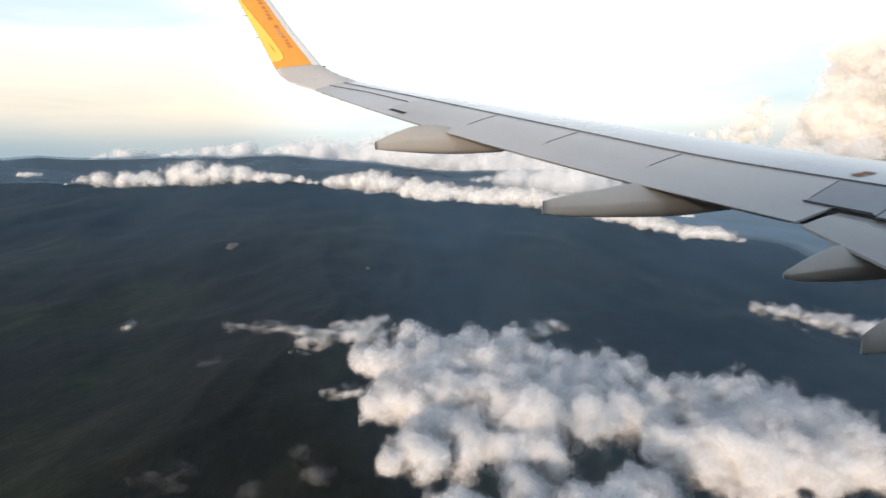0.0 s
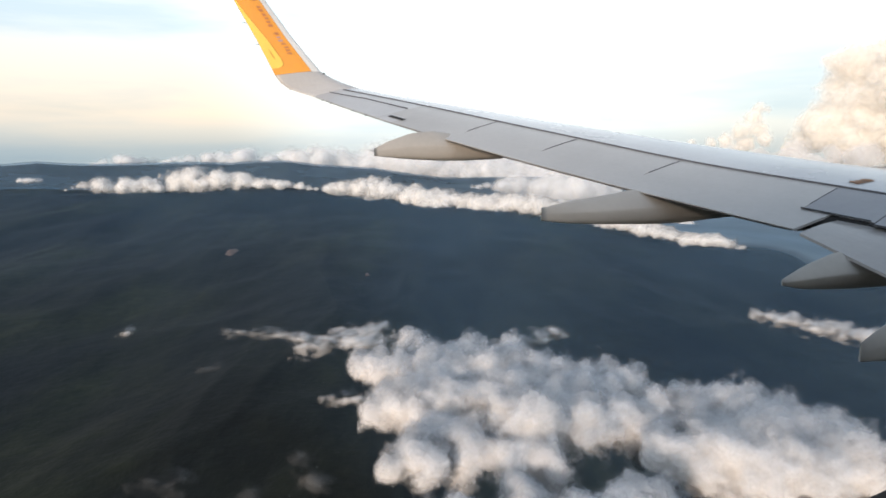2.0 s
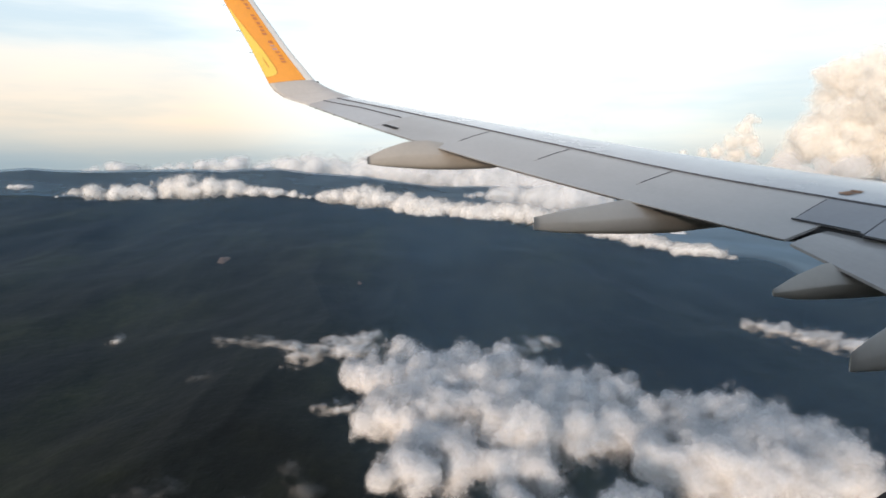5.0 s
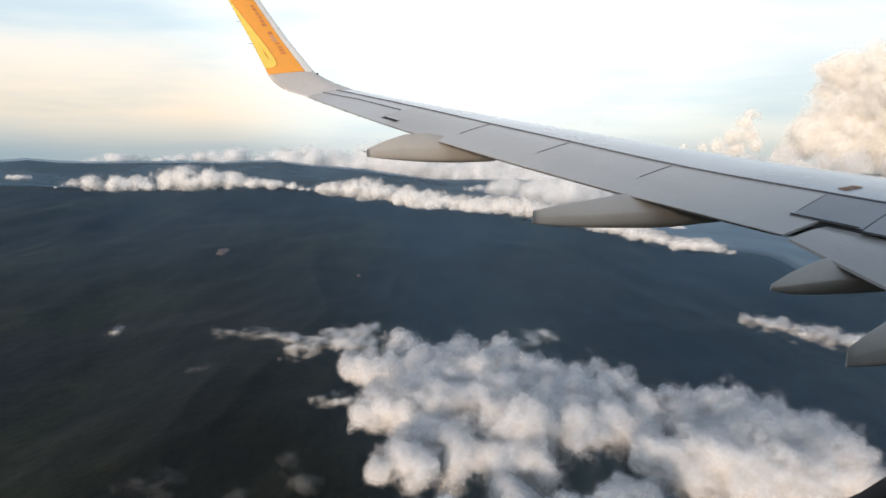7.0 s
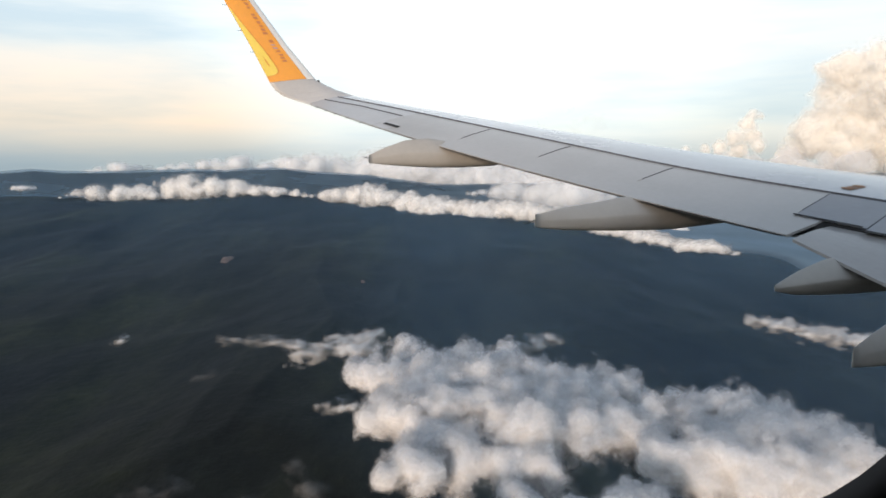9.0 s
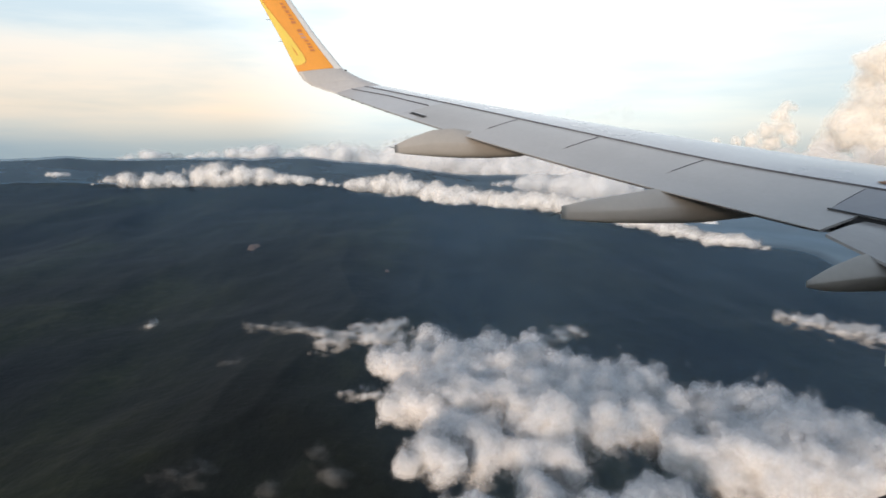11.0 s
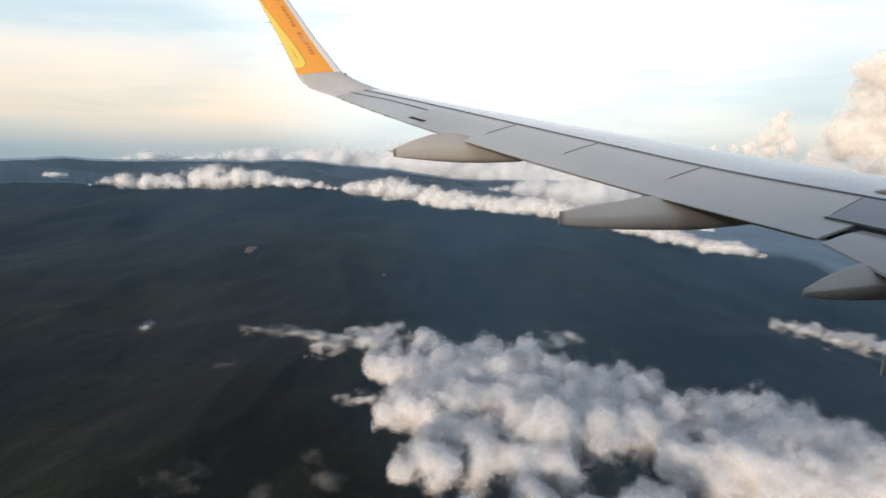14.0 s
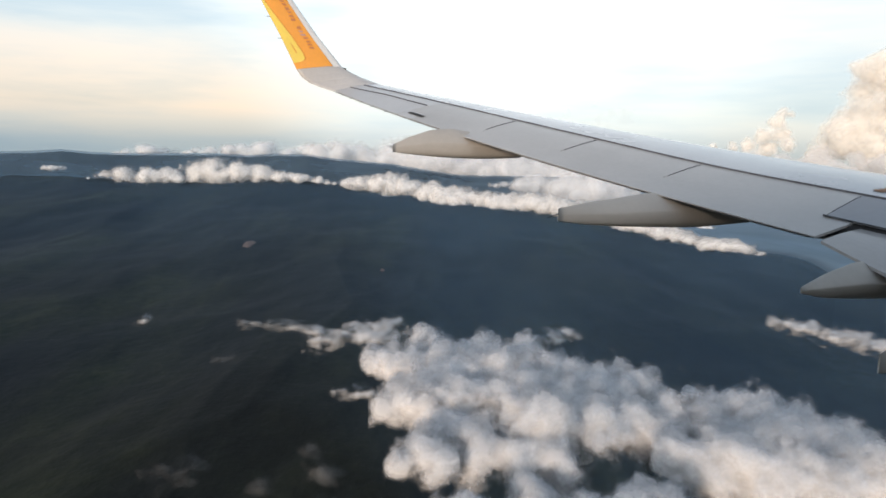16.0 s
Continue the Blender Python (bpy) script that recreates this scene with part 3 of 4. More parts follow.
# bank of cloud along the mountain crest: slope of its upper and lower rim by bearing
BAND_B = (-31.0, -30.1, -28.9, -27.4, -25.3, -23.6, -22.4, -21.3, -19.9, -18.8, -16.5, -14.1, -12.2, -9.3, -6.8, -4.3, -1.7, 0.8, 3.4, 5.9, 8.4, 10.9, 13.4, 16.3, 18.6, 21.0, 23.2, 24.9)
BAND_TOP = (0.0501, 0.0415, 0.0374, 0.0364, 0.037, 0.0447, 0.0233, 0.0259, 0.0237, 0.0305, 0.0376, 0.0448, 0.0546, 0.049, 0.0371, 0.0574, 0.0611, 0.0682, 0.0698, 0.0678, 0.0736, 0.0818, 0.0984, 0.1099, 0.1145, 0.1238, 0.1294, 0.1399)
BAND_LOW = (0.0547, 0.0544, 0.0589, 0.0613, 0.0624, 0.0608, 0.0614, 0.0627, 0.06, 0.0595, 0.0603, 0.061, 0.0632, 0.0699, 0.0774, 0.083, 0.1028, 0.0877, 0.1027, 0.1005, 0.1053, 0.1107, 0.1184, 0.1298, 0.1376, 0.1449, 0.1435, 0.149)
BANK_B = (-28.8, -27.2, -26.0, -24.8, -23.1, -22.1, -21.1, -19.9, -17.8, -16.4, -14.0, -12.4, -10.2, -8.2, -5.2, -3.2, 0.8, 5.9, 10.9, 13.8)
BANK_TOP = (0.0167, 0.0015, 0.0086, 0.0094, 0.0056, 0.0016, 0.0137, -0.0008, -0.0082, 0.0075, 0.0, -0.0076, -0.0026, 0.006, -0.0043, -0.0043, 0.0, 0.0086, 0.0213, 0.038)
BANK_LOW = (0.0228, 0.0232, 0.0234, 0.0236, 0.0224, 0.0217, 0.0227, 0.0245, 0.0248, 0.0241, 0.0244, 0.0297, 0.0316, 0.0344, 0.0416, 0.0522, 0.0611, 0.0696, 0.0774, 0.0895)


def bank(b0, b1, gap, seed, table, away, reach, small, spill=False):
    """Domes that fill a bank between its rims, from bearing b0 to b1 every gap degrees; away: distance by bearing."""
    rnd = random.Random(seed)
    made, b = [], b0
    while b < b1:
        top, low, r = np.interp(b, table[0], table[1]), np.interp(b, table[0], table[2]), away(b)
        wide = 1.5 + (1.3 * min(max((b - 8) / 4, 0), 1) if spill else 0)
        thick = max((low - top) * r, small) * rnd.uniform(0.7, 1.05)
        for k in range(3):
            q = thick * (0.5, 0.34, 0.26)[k] * rnd.uniform(0.85, 1.1)
            s = low - (q / r) if k == 0 else rnd.uniform(low - 0.7 * q / r, top + 0.9 * q / r)
            e = r + reach * rnd.uniform(-1, 1)
            made.append((*at_bearing(b + rnd.uniform(-0.5, 0.5) * gap, e, EYE - s * e), max(wide * q, 0.6 * small), max(q, 0.4 * small)))
        if spill and -9 < b < 10 and rnd.random() < 0.35:
            q, e = rnd.uniform(6, 10), r - rnd.uniform(10, 18)
            made.append((*at_bearing(b, e, EYE - (low + 0.45 * q / r) * e), 1.1 * q, q))
        b += gap * rnd.uniform(0.7, 1.3)
    return made


crest_r = lambda b: float(np.interp(b, CREST_B, CREST_R))
for seed, (b0, b1, label) in enumerate(((-31, -23.6, "low white cloud bank tapering along the mountain crest"), (-23.4, -12.3, "thick white cloud bank rising behind the mountain crest"),
                                        (-12.1, -2.2, "thin white cloud bank along the mountain crest"), (-2, 9, "billowing white cloud bank spilling over the crest"), (9.2, 25, "ragged end of the white cloud bank on the crest"))):
    rows = bank(b0, b1, 0.62, 21 + seed, (BAND_B, BAND_TOP, BAND_LOW), lambda b: crest_r(b) - 14, 8, 7, True)
    cloud("cumulus_cloud", rows, CLOUD_BAND, label, 2.6, 24.0, 7.0, knobs=(0.5, 0.3, 0.15) if b0 > 9 else (0.36, 0.18, 0.08), bias=0.12, blur=6, rise=0.2, toward=0.7)
for seed, (b0, b1, label) in enumerate(((-28.8, -13, "pale low bank of far cumulus behind the hills"), (-13, 14.5, "wide pale bank of far cumulus under the wing"))):
    rows = bank(b0, b1, 0.8, 31 + seed, (BANK_B, BANK_TOP, BANK_LOW), lambda b: 2650.0, 40, 26)
    cloud("cumulus_cloud", rows, CLOUD_BANK, label, 8.0, 90.0, 22.0, knobs=(0.32, 0.14, 0.06), bias=0.3, blur=6)
VALLEY_B, VALLEY_TOP, VALLEY_LOW = (2.5, 4, 6, 9, 12, 14.5), (0.058, 0.048, 0.038, 0.034, 0.036, 0.042), (0.062, 0.067, 0.073, 0.080, 0.088, 0.094)
rows = bank(2.5, 14.5, 0.9, 38, (VALLEY_B, VALLEY_TOP, VALLEY_LOW), lambda b: 1450.0, 25, 14)
cloud("cumulus_cloud", rows, CLOUD_BANK, "grey-white cloud filling the valley before the far hills", 4.5, 50.0, 14.0, knobs=(0.32, 0.14, 0.06), bias=0.25, blur=6)
for b, r, sl, q in ((-33.3, 1500, -0.0386, 12), (26.8, 900, -0.1466, 6), (26.5, 1050, -0.1162, 7), (22.2, 1000, -0.1227, 8), (24.6, 1000, -0.13, 6), (20.3, 1000, -0.112, 10)):
    puff = [(*at_bearing(b + db, r, EYE + sl * r + dz), w * q, 0.5 * q) for db, dz, w in ((-0.6, 1, 1.0), (-0.1, 0, 1.6), (0.5, -1, 1.1))]
    cloud("cloud_puff", puff, CLOUD_BAND, "small ragged white cloud puff beyond the crest", 1.8, 10.0, 4.0)


def tower_cloud(puffs, label, r=3600.0, mat=None, step=8.0, lump=150.0):
    """A towering cumulus far off: (bearing, slope, radius as slope) for each dome."""
    domes = [(*at_bearing(b, r + 60 * math.sin(3.3 * i), EYE + sl * r), 1.15 * q * r, 1.1 * q * r) for i, (b, sl, q) in enumerate(puffs)]
    return cloud("cumulus_tower", domes, mat or CLOUD_FAR, label, step, lump, 30.0, knobs=(0.36, 0.18, 0.08), bias=0.05, blur=7, toward=1.2)


tower_cloud([(31.6, 0.098, 0.03), (33.0, 0.103, 0.036), (30.6, 0.077, 0.021), (31.5, 0.047, 0.036), (33.6, 0.046, 0.053), (30.2, 0.022, 0.03), (29.1, 0.008, 0.023), (32.1, 0.007, 0.036), (28.0, -0.005, 0.014), (35.1, 0.08, 0.053), (36.1, 0.017, 0.062), (38.5, 0.07, 0.06), (39.5, 0.02, 0.06)],
            "towering sunlit cream cumulus above the horizon")
tower_cloud([(20 + 1.9 * i + 0.6 * math.sin(5.1 * i), -0.018 + 0.004 * math.sin(2.3 * i), 0.018 + 0.004 * math.sin(3.7 * i)) for i in range(12)], "low hazy grey cloud bank along the horizon", 3250.0, CLOUD_GREY)
tower_cloud([(25.6, 0.05, 0.011), (25.1, 0.039, 0.013), (25.5, 0.023, 0.014), (24.2, 0.021, 0.014), (23.3, 0.008, 0.012), (26.1, 0.008, 0.012), (24.7, 0.004, 0.016), (22.2, 0.004, 0.010), (20.7, 0.002, 0.009)],
            "small sunlit cumulus turret above the horizon", lump=60.0)
tower_cloud([(8.7, 0.051, 0.008), (11.1, 0.063, 0.009), (12.5, 0.054, 0.012), (13.5, 0.046, 0.014), (11.6, 0.042, 0.012)],
            "faint distant cumulus turret over the wing", 4200.0, CLOUD_FAINT)

# ---- the wing ----
# Aircraft axes at the eye: out along the left wing, forward, up.
HEADING = radians(25.0)
OUT, FWD = Vector((-math.sin(HEADING), math.cos(HEADING), 0)), Vector((math.cos(HEADING), math.sin(HEADING), 0))
BASE = Vector((0, 0, EYE))


def air(s, f, h):
    """Span outwards, forward and up from the seat to the wing's own coordinates."""
    return OUT * s + FWD * f + Vector((0, 0, h))


def te_height(s):
    return 0.0043984 * s * s + 0.117924 * s - 1.43968


def chord(s):
    return 5.33 - 0.27 * s


YU_U = (0, 0.02, 0.05, 0.1, 0.2, 0.3, 0.4, 0.5, 0.6, 0.7, 0.8, 0.9, 1)
YU_Y = (0.05, 0.32, 0.5, 0.7, 0.93, 1, 0.99, 0.93, 0.82, 0.66, 0.46, 0.24, 0.02)
SEAM_S = (0.0, 4.3, 4.95, 5.9, 7.1, 8.65, 10.45, 12.75, 13.7, 14.8)
SEAM_U = (0.66, 0.65, 0.645, 0.64, 0.62, 0.58, 0.545, 0.51, 0.525, 0.575)


def seam(s):
    return float(np.interp(s, SEAM_S, SEAM_U))


def upper(s, u, lift=0.0):
    """A point of the wing's upper skin at span s and chord fraction u."""
    c = chord(s)
    y = (0.09 + 0.026 * min(1, max(0, (s - 6.5) / 5))) * float(np.interp(u, YU_U, YU_Y))
    return air(s, 7.0 - 0.25 * s + c * (1 - u), te_height(s) + c * (0.02 * (1 - u) + y) + lift)


def lower(s, u):
    c = chord(s)
    y = -0.045 * math.sin(math.pi * min(1, u ** 0.6)) * (1 - 0.3 * u)
    return air(s, 7.0 - 0.25 * s + c * (1 - u), te_height(s) + c * (0.02 * (1 - u) + y) - 0.015)


wing = thing("aircraft_wing", BASE)
tagged(wing, "light grey swept airliner wing with upturned orange winglet", "aircraft wing")


def spread(a, b, n):
    return [a + (b - a) * i / (n - 1) for i in range(n)]


# inner body, slightly below the skin panels
bm = bmesh.new()
rows = []
for s in spread(-0.8, 14.3, 60):
    us = spread(0, 1, 26)
    top = 0.87 if s < 4.32 else 0.975
    rows.append([upper(s, u * top, -0.02) for u in us] + [lower(s, u * top) for u in us[::-1]])
grid_faces(bm, rows, True)
part("wing_body", bm, GAP_DARK, wing, "wing structure coloured near-black as shade in the seams")
bm = bmesh.new()
grid_faces(bm, [[lower(s, u * (0.87 if s < 4.32 else 1.0)) - Vector((0, 0, 0.006)) for u in spread(0, 1, 20)] for s in spread(-0.8, 14.3, 50)])
part("lower_skin", bm, WING_GREY, wing)


def panel(name, s0, s1, u0, u1, mat, label="", ns=24, nu=12, skew=0.0, lift=0.0, skew_end=None):
    """A skin panel of the wing between two spans and two chord lines (functions of span)."""
    bm = bmesh.new()
    rows = []
    skew_end = skew if skew_end is None else skew_end
    for k in spread(0, 1, ns):
        row = []
        for q in spread(0, 1, nu):
            s = s0 + (s1 - s0) * k
            u = u0(s) + (u1(s) - u0(s)) * q
            row.append(upper(s + (skew + (skew_end - skew) * k) * (u - 0.6), u, lift))
        rows.append(row)
    grid_faces(bm, rows)
    drop = Vector((0, 0, 0.028))
    for line, k in ((rows[0], 1), (rows[-1], 1), ([r[0] for r in rows], 1), ([r[-1] for r in rows], 0.4 if u1(s0) > 0.99 else 0.25)):
        grid_faces(bm, [line, [p - drop * k for p in line]])
    return part(name, bm, mat, wing, label)


def seam_strip(points, wide, name="panel_gap", down=0.014, mat=None):
    """A raised dark strip along a line of the skin, for a joint."""
    bm = bmesh.new()
    lines = [[], [], []]
    for i, p in enumerate(points):
        t = (points[min(i + 1, len(points) - 1)] - points[max(i - 1, 0)]).normalized()
        w = t.cross(Vector((0, 0, 1))).normalized() * wide / 2
        lines[0].append(p + w + Vector((0, 0, down * 0.2)))
        lines[1].append(p - w * 0.2 + Vector((0, 0, down)))
        lines[2].append(p - w + Vector((0, 0, -down)))
    grid_faces(bm, lines)
    return part(name, bm, mat or SEAM_GREY, wing, smooth=False)


G = 0.004  # half a seam, as a fraction of the chord
panel("leading_edge", -0.6, 14.35, lambda s: 0.0, lambda s: seam(s) - G * 1.6, EDGE_GREY, "smooth blue-grey leading edge skin", 70, 26)
panel("tip_panel", 11.86, 14.35, lambda s: seam(s) + G * 1.6, lambda s: float(np.interp(s, (11.8, 13.2, 14.5), (0.69, 0.68, 0.78))) - G * 1.5, TIP_LIT_GREY, "", 20, 6)
aileron_front = lambda s: float(np.interp(s, (11.8, 13.2, 14.5), (0.69, 0.68, 0.78))) + G * 1.5
panel("aileron", 11.86, 14.35, aileron_front, lambda s: 1.0, TIP_LIT_GREY, "", 20, 10)
panel("fixed_panel", 9.995, 11.88, lambda s: seam(s) + G, lambda s: 0.86, WING_GREY, "", 16, 8, -0.45, 0.0, 0.0)
for a, b in ((8.345, 9.985), (6.655, 8.335), (4.83, 6.645)):
    panel("spoiler", a, b, lambda s: seam(s) + G, lambda s: 0.855, WING_GREY, "", 16, 8, -0.75 if a < 5 else -0.45, 0.0, -0.45)
panel("outboard_flap", 4.36, 11.40, lambda s: 0.855, lambda s: 1.0, WING_GREY, "", 50, 6)
panel("flap_tip", 11.405, 11.85, lambda s: 0.862, lambda s: 1.0, TIP_LIT_GREY, "", 6, 5)
panel("spoiler", 4.17, 4.82, lambda s: seam(s) + 2.5 * G, lambda s: 0.868, SPOILER_GREY, "darker grey spoiler panel beside the flap gap", 10, 8, -0.75, 0.004)
spoiler_edge = [upper(s - 0.75 * (0.868 - 0.6), 0.868, 0.006) for s in spread(4.84, 4.20, 14)]
panel("spoiler", -0.4, 4.155, lambda s: seam(s) + 2.5 * G, lambda s: 0.885, SPOILER_GREY, "", 16, 8, -0.75, 0.004)


def inboard_flap():
    """The flap panel inboard of the gap, drooped a little below the wing."""
    bm = bmesh.new()
    rows = []
    for s in spread(4.28, -0.5, 34):
        h1 = -0.88 - 0.318 * (4.24 - s)
        front = upper(s, 0.87) - Vector((0, 0, 0.04))
        back = air(s, 5.9, h1)
        top = []
        for k in spread(0, 1, 10):
            p = front.lerp(back, k)
            top.append(p + Vector((0, 0, 0.015 * math.sin(math.pi * k))))
        under = [p - Vector((0, 0, 0.03 + 0.10 * (1 - k))) for p, k in zip(top, spread(0, 1, 10))]
        rows.append(top + under[::-1])
    v = grid_faces(bm, rows, True)
    bm.faces.new(v[0])
    return part("inboard_flap", bm, WING_GREY, wing, "lowered grey inboard flap behind a dark gap", False)


inboard_flap()
tip_line = lambda s: float(np.interp(s, (11.8, 13.2, 14.5), (0.69, 0.68, 0.78)))
seam_strip([upper(s, seam(s), 0.004) for s in spread(-0.4, 14.3, 90)], 0.02)
# near-black strips stand in for shade in the two spoiler gaps
seam_strip(spoiler_edge, 0.035, mat=GAP_DARK)
seam_strip([upper(s - 0.75 * (0.887 - 0.6), 0.887, 0.006) for s in spread(4.18, 0.4, 30)], 0.04, mat=GAP_DARK)
seam_strip([upper(s, tip_line(s), 0.003) for s in spread(11.9, 14.3, 20)], 0.022)
for s, k in ((9.99, -0.45), (8.34, -0.45), (6.65, -0.45), (4.825, -0.75)):
    seam_strip([upper(s + k * (u - 0.6), u, 0.004) for u in spread(seam(s) + 0.02, 0.83, 10)], 0.013, down=0.005)


def fairing(s, f0, f1, prof, width, keel=False):
    """A canoe under the trailing edge. prof: rows of (forward, top, bottom) from the aft tip; the shape fades into the wing ahead."""
    bm = bmesh.new()
    fs, tops, bots = [p[0] for p in prof], [p[1] for p in prof], [p[2] for p in prof]
    rows = []
    for k in spread(0, 1, 44):
        f = f0 + (f1 - f0) * k
        t, b = float(np.interp(f, fs, tops)), float(np.interp(f, fs, bots))
        w = width * min(1.0, 0.025 + (k / 0.42) ** 0.85) * (1 if k < 0.75 else math.cos((k - 0.75) * 5.6) ** 0.5 if k < 0.999 else 0.2)
        row = []
        for a in spread(0, 2 * math.pi, 49)[:-1]:
            x, z = math.cos(a), math.sin(a)
            px = math.copysign(abs(x) ** (1.6 if z > 0 else 1.5 if keel else 0.4), x)
            pz = math.copysign(abs(z) ** (1.6 if z > 0 else 1.5 if keel else 0.75), z)
            row.append(air(s + w * px, f, (t + b) / 2 + (t - b) / 2 * pz))
        rows.append(row)
    v = grid_faces(bm, rows, True)
    bm.faces.new(v[0]), bm.faces.new(v[-1])
    return part("flap_track_fairing", bm, FAIRING_GREY, wing, "beige-grey canoe fairing under the trailing edge")


fairing(10.0, 3.34, 6.6, [(3.34, 0.0, -0.12), (3.6, 0.12, -0.15), (4.0, 0.25, -0.185), (4.4, 0.285, -0.21), (4.9, 0.22, -0.22), (5.6, 0.2, -0.2), (6.6, 0.1, 0.0)], 0.26)
fairing(6.2, 4.08, 7.9, [(4.08, -0.69, -0.84), (4.4, -0.64, -0.885), (4.9, -0.585, -0.92), (5.35, -0.53, -0.94), (6.0, -0.5, -0.96), (7.0, -0.5, -0.92), (7.9, -0.6, -0.75)], 0.3)
fairing(3.85, 5.12, 8.6, [(5.12, -1.19, -1.25), (5.4, -1.09, -1.31), (5.8, -1.0, -1.35), (6.2, -1.0, -1.38), (7.0, -0.98, -1.42), (8.0, -0.98, -1.36), (8.6, -1.0, -1.2)], 0.28, True)
fairing(2.9, 4.78, 8.4, [(4.78, -1.47, -1.62), (5.0, -1.38, -1.64), (5.4, -1.26, -1.66), (6.2, -1.2, -1.7), (7.4, -1.2, -1.72), (8.4, -1.2, -1.4)], 0.28)

# static dischargers on the fairing tips and the trailing edge
def rod(name, a, b, r, mat, parent):
    bm = bmesh.new()
    d = (b - a).normalized()
    u = d.orthogonal().normalized()
    w = d.cross(u)
    rows = [[p + (u * math.cos(t) + w * math.sin(t)) * q for t in spread(0, 2 * math.pi, 9)[:-1]] for p, q in ((a, r), (b, r * 0.5))]
    grid_faces(bm, rows, True)
    return part(name, bm, mat, parent)


rod("static_wick", air(10.0, 3.36, -0.05), air(10.0, 3.24, -0.02), 0.008, RUBBER, wing)
rod("static_wick", air(6.2, 4.10, -0.75), air(6.2, 3.93, -0.80), 0.008, RUBBER, wing)

for s in (12.2, 12.7, 13.15, 13.55, 13.9):
    rod("static_wick", upper(s, 0.995, -0.01), upper(s, 1.0, -0.025) - FWD * 0.05, 0.008, RUBBER, wing)

# flat near-black patch for the shaded slot at the inboard end of the aileron
bm = bmesh.new()
grid_faces(bm, [[upper(s, 0.885 + 0.006, 0.008), upper(s, 0.93, 0.008)] for s in spread(11.3, 11.75, 8)])
part("aileron_slot", bm, GAP_DARK, wing, "near-black patch for the shaded slot at the aileron end")

# worn orange-brown marking
bm = bmesh.new()
rnd = random.Random(5)
for i in range(34):
    s, u = 4.78 + rnd.uniform(-0.045, 0.045), 0.555 + rnd.uniform(-0.032, 0.032)
    w, d = rnd.uniform(0.012, 0.03), rnd.uniform(0.005, 0.011)
    bm.faces.new([bm.verts.new(upper(s + a * w, u + b * d, 0.005 + 0.0002 * i)) for a, b in ((-1, -1), (1, -0.6), (0.8, 1), (-0.7, 0.8))])
part("wing_marking", bm, RUST, wing, "worn orange-brown marking on the skin", smooth=False)

# winglet: stations of trailing edge and leading edge (span, forward, up)
WL = [((14.30, 3.42, 1.13), (14.30, 4.85, 1.20)), ((14.45, 3.17, 1.215), (14.5, 4.5, 1.36)), ((14.56, 2.93, 1.31), (14.62, 4.2, 1.47)),
      ((14.62, 2.76, 1.44), (14.68, 3.94, 1.585)), ((14.66, 2.66, 1.59), (14.71, 3.69, 1.72)), ((14.80, 2.33, 2.33), (14.84, 3.13, 2.42)), ((14.92, 1.98, 3.02), (14.96, 2.66, 3.10)), ((15.05, 1.62, 3.75), (15.07, 2.2, 3.78))]


def winglet_station(v):
    """Trailing and leading edge at v from 0 (wing tip) to 7 (top)."""
    i = min(int(v), len(WL) - 2)
    k = v - i
    te = [a + (b - a) * k for a, b in zip(WL[i][0], WL[i + 1][0])]
    le = [a + (b - a) * k for a, b in zip(WL[i][1], WL[i + 1][1])]
    return air(*te), air(*le)


def winglet_point(v, u, side, lift=0.0):
    te, le = winglet_station(v)
    te2, le2 = winglet_station(min(v + 0.05, 7)) if v < 6.95 else winglet_station(v)
    te1, le1 = winglet_station(max(v - 0.05, 0))
    n = ((te2 + le2) - (te1 + le1)).cross(le - te).normalized()
    if n.dot(OUT) > 0:
        n = -n
    if v < 3 and n.z < 0 and abs(n.dot(OUT)) < 0.5:
        n = -n
    c = (le - te).length
    th = 0.07 * c * float(np.interp(u, YU_U, YU_Y)) ** 1.0
    p = le.lerp(te, u)
    return p + n * (th * (1.0 if side > 0 else -0.6) + (lift if side > 0 else -lift))


winglet_us = [0, 0.015, 0.04, 0.08, 0.14, 0.22, 0.32, 0.45, 0.6, 0.75, 0.9, 1.0]
bm = bmesh.new()
grid_faces(bm, [[winglet_point(v, u, 1) for u in winglet_us] + [winglet_point(v, u, -1) for u in winglet_us[::-1]] for v in spread(0, 7, 64)], True)
bmesh.ops.recalc_face_normals(bm, faces=bm.faces)
winglet = part("winglet", bm, WINGLET_LIT_GREY, wing, "upturned winglet with a pale leading edge")
for side in (1, -1):
    bm = bmesh.new()
    grid_faces(bm, [[winglet_point(v, u, side, 0.006) for u in spread(0.215, 0.998, 14)] for v in spread(4.02, 7, 40)])
    part("orange_panel", bm, ORANGE, winglet, "glossy orange painted panel")
    bm = bmesh.new()
    grid_faces(bm, [[winglet_point(v, u, side, 0.005) for u in (0.0, 0.01, 0.03, 0.06, 0.1, 0.16, 0.21)] for v in spread(4.0, 7, 40)])
    part("leading_edge_strip", bm, STRIP, winglet, "pale bare leading edge strip")
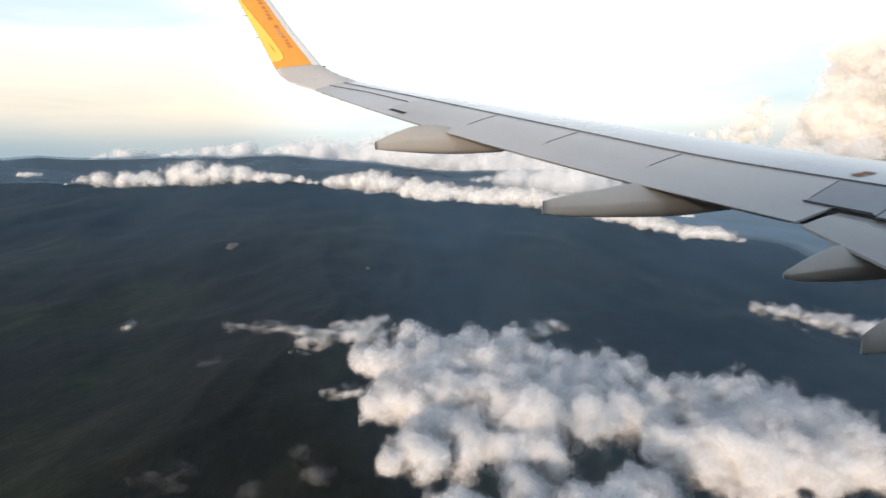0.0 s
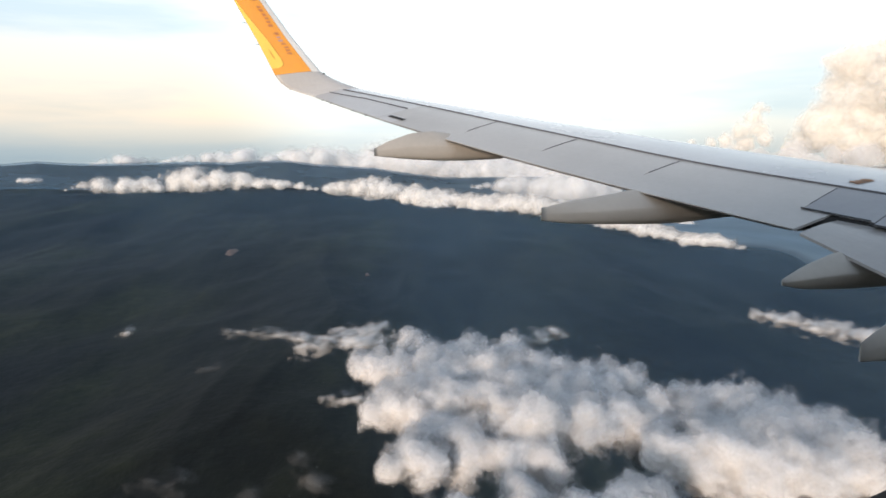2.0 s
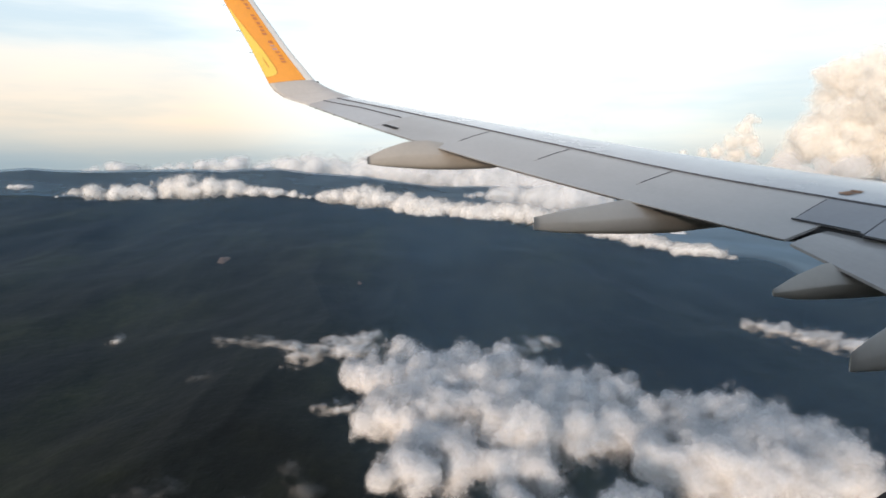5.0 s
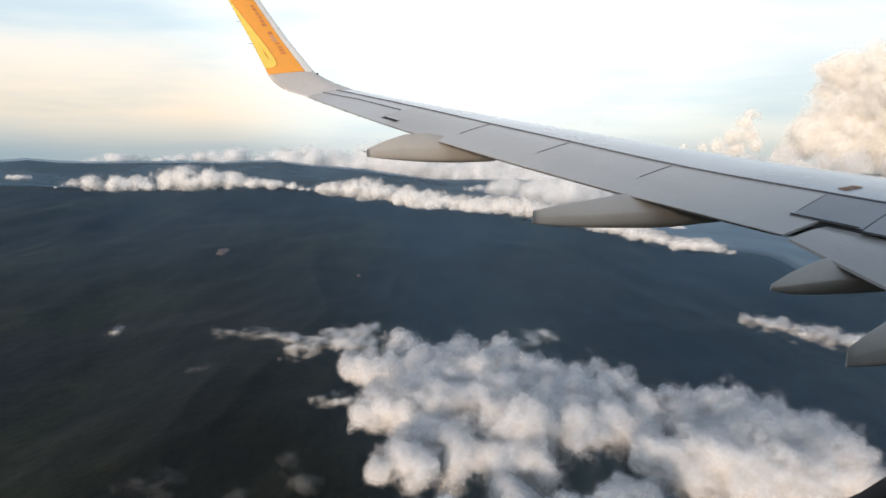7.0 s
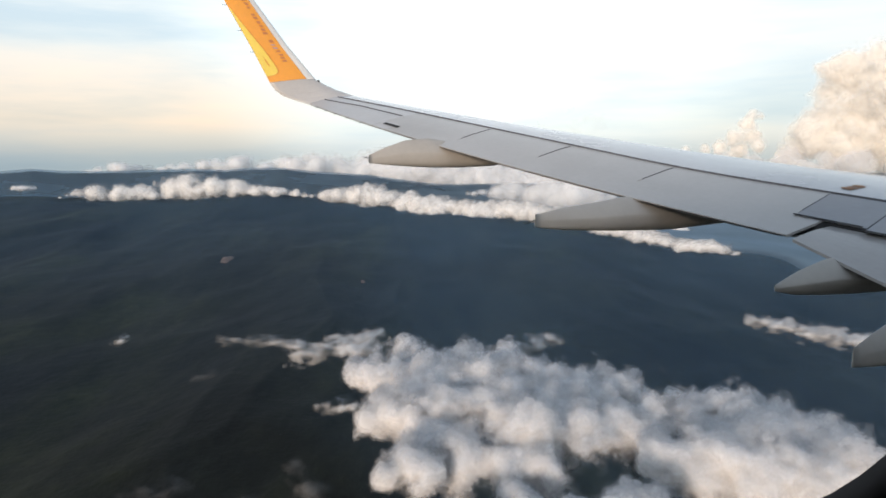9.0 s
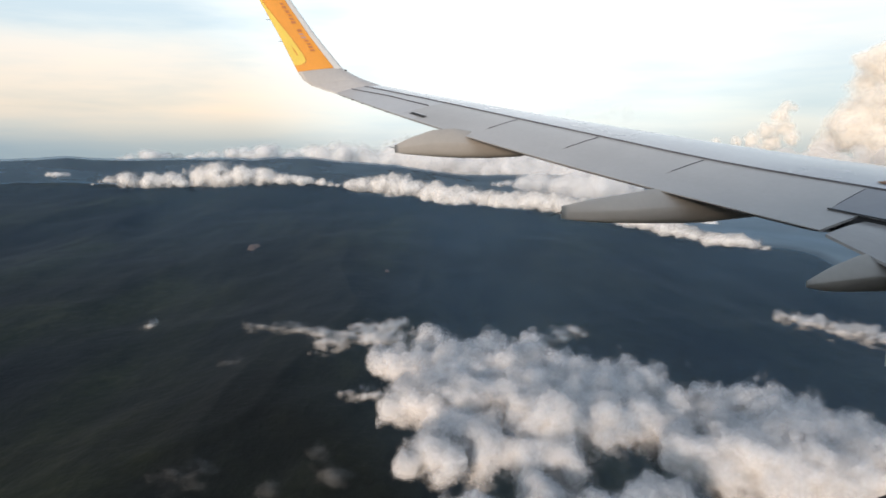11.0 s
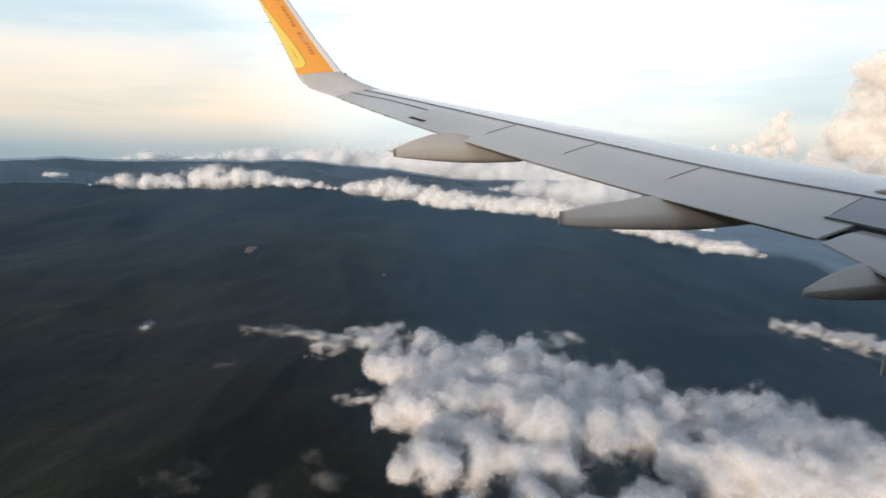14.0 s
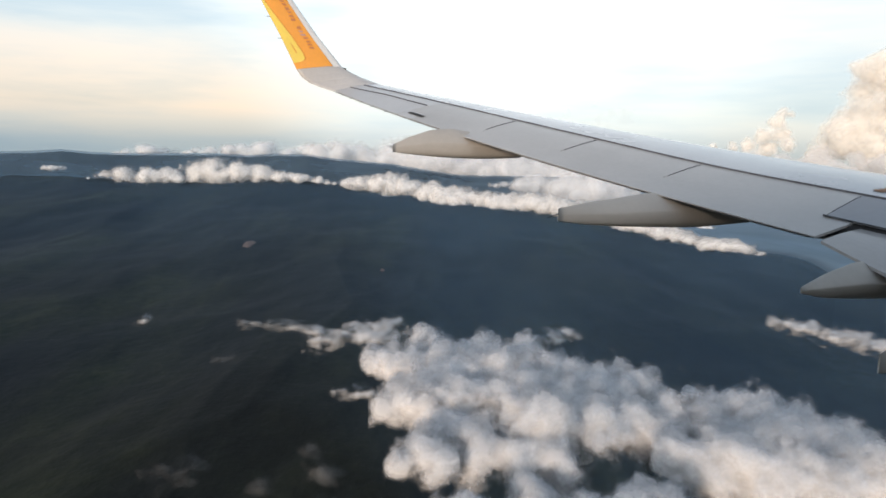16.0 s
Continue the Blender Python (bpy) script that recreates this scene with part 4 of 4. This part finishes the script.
# sun glint along the trailing edge, painted as a yellow field
bm = bmesh.new()
glint_edge = lambda v: float(np.interp(v, (4.2, 4.24, 4.3, 4.45, 4.7, 5.0, 5.4, 5.8, 6.2), (0.86, 0.75, 0.7, 0.68, 0.7, 0.73, 0.80, 0.87, 0.95)))
grid_faces(bm, [[winglet_point(v, u, 1, 0.010) for u in spread(glint_edge(v), 0.996, 6)] for v in [4.2, 4.22, 4.24, 4.27, 4.3, 4.35] + spread(4.4, 6.2, 24)])
part("painted_glint", bm, GLINT_YELLOW, winglet, "yellow curved sun glint painted beside the trailing edge")
# orange rim and accent drawn with the painted glint
bm = bmesh.new()
grid_faces(bm, [[winglet_point(v, glint_edge(v) + d, 1, 0.012) for d in (-0.016 + 0.008 * max(0, v - 5), 0.008)] for v in [4.22, 4.24, 4.27, 4.3, 4.35] + spread(4.4, 6.1, 24)])
part("glint_outline", bm, OUTLINE, winglet, "darker orange outline of the painted sun glint")
bm = bmesh.new()
grid_faces(bm, [[winglet_point(v, u + 0.06 * (v - 4.6), 1, 0.012) for u in (0.83 - w, 0.83 + w)] for v, w in ((4.45, 0.004), (4.5, 0.014), (4.58, 0.016), (4.66, 0.01), (4.75, 0.003))])
part("glint_accent", bm, OUTLINE, winglet, "orange accent inside the painted sun glint")
# lettering that cannot be read: short bars along the span
rnd = random.Random(8)
v = 4.55
while v < 6.9:
    w = rnd.uniform(0.045, 0.085)
    bm = bmesh.new()
    u0 = 0.34 + rnd.uniform(-0.012, 0.012)
    grid_faces(bm, [[winglet_point(q, u, 1, 0.011) for u in spread(u0, u0 + 0.12 + rnd.uniform(-0.03, 0.02), 4)] for q in spread(v, v + w, 3)])
    part("letter_bar", bm, LETTER_BLUE if 4.85 < v < 5.1 else LETTER, winglet)
    v += w + rnd.uniform(0.03, 0.06) + (0.12 if rnd.random() < 0.14 else 0)
# position lamp housing at the foot of the winglet
bm = bmesh.new()
bmesh.ops.create_uvsphere(bm, u_segments=14, v_segments=8, radius=1, matrix=Matrix.Translation(winglet_point(3.75, 0.01, 1)) @ Matrix.Diagonal((0.045, 0.03, 0.018, 1)))
part("position_lamp", bm, GAP_DARK, winglet, "dark position lamp housing")
rod("static_wick", winglet_point(5.55, 1.0, 1), winglet_point(5.55, 1.0, 1) - FWD * 0.1, 0.006, RUBBER, winglet)
rod("static_wick", winglet_point(6.3, 1.0, 1), winglet_point(6.3, 1.0, 1) - FWD * 0.1, 0.006, RUBBER, winglet)
rod("static_wick", winglet_point(4.9, 1.0, 1), winglet_point(4.9, 1.0, 1) - FWD * 0.08, 0.006, RUBBER, winglet)


# ---- the cabin round the camera ----
def cabin_wall():
    """The side wall with its rounded window opening."""
    bm = bmesh.new()
    f0, f1, h0, h1, rad = -0.06, 0.27, -0.0965, 0.30, 0.10
    inner = []
    for cx, cz, a0 in ((f1 - rad, h1 - rad, 0), (f0 + rad, h1 - rad, 90), (f0 + rad, h0 + rad, 180), (f1 - rad, h0 + rad, 270)):
        for a in spread(a0, a0 + 90, 13):
            inner.append((cx + rad * math.cos(radians(a)), cz + rad * math.sin(radians(a))))
    cf, ch = (f0 + f1) / 2, (h0 + h1) / 2

    def out_to(p, w):
        dx, dz = p[0] - cf, p[1] - ch
        k = w / max(abs(dx), abs(dz))
        return (cf + dx * k, ch + dz * k)

    def grown(s, k):
        return [air(s, cf + (x - cf) * k, ch + (z - ch) * k) for x, z in inner]

    loops = [[air(0.15, *out_to(p, 0.5)) for p in inner], grown(0.15, 1.9), grown(0.108, 1.06), grown(0.1, 1.0), grown(0.094, 1.03), [air(0.09, *out_to(p, 0.5)) for p in inner], [air(0.15, *out_to(p, 0.5)) for p in inner]]
    grid_faces(bm, loops, True)
    ob = part("wall_cabin", bm, CABIN)
    ob.location = BASE
    return tagged(ob, "dark cabin side wall with a rounded window opening", "wall", kind="structure")


cabin_wall()


def fuselage():
    """The plain tube of the fuselage that encloses the cabin, open only at the window panel."""
    bm = bmesh.new()
    R0, R1, cs, chh, f0, f1 = 1.88, 1.85, -1.72, -0.2, -14.0, 13.0
    fs = spread(f0, -0.31, 24) + spread(-0.31, 0.52, 2)[1:] + spread(0.52, f1, 34)[1:]
    step = 2 * math.pi / 72

    def ring(f, r):
        return [air(cs + r * math.cos(i * step), f, chh + r * math.sin(i * step)) for i in range(72)]

    for r in (R0, R1):
        v = [[bm.verts.new(p) for p in ring(f, r)] for f in fs]
        for i in range(len(fs) - 1):
            for j in range(72):
                mid = ((j + 0.5) * step + math.pi) % (2 * math.pi) - math.pi
                if abs(fs[i] + 0.31) < 0.01 and -0.05 < mid < 0.36:
                    continue
                bm.faces.new((v[i][j], v[i][(j + 1) % 72], v[i + 1][(j + 1) % 72], v[i + 1][j])).material_index = int(r == R0)
        if r == R0:
            bm.faces.new(v[0]), bm.faces.new(v[-1])
    bmesh.ops.recalc_face_normals(bm, faces=bm.faces)
    ob = part("wall_fuselage", bm, CABIN)
    ob.data.materials.append(HULL)
    ob.location = BASE
    return tagged(ob, "white curved fuselage wall that encloses the dark cabin", "wall", kind="structure")


fuselage()
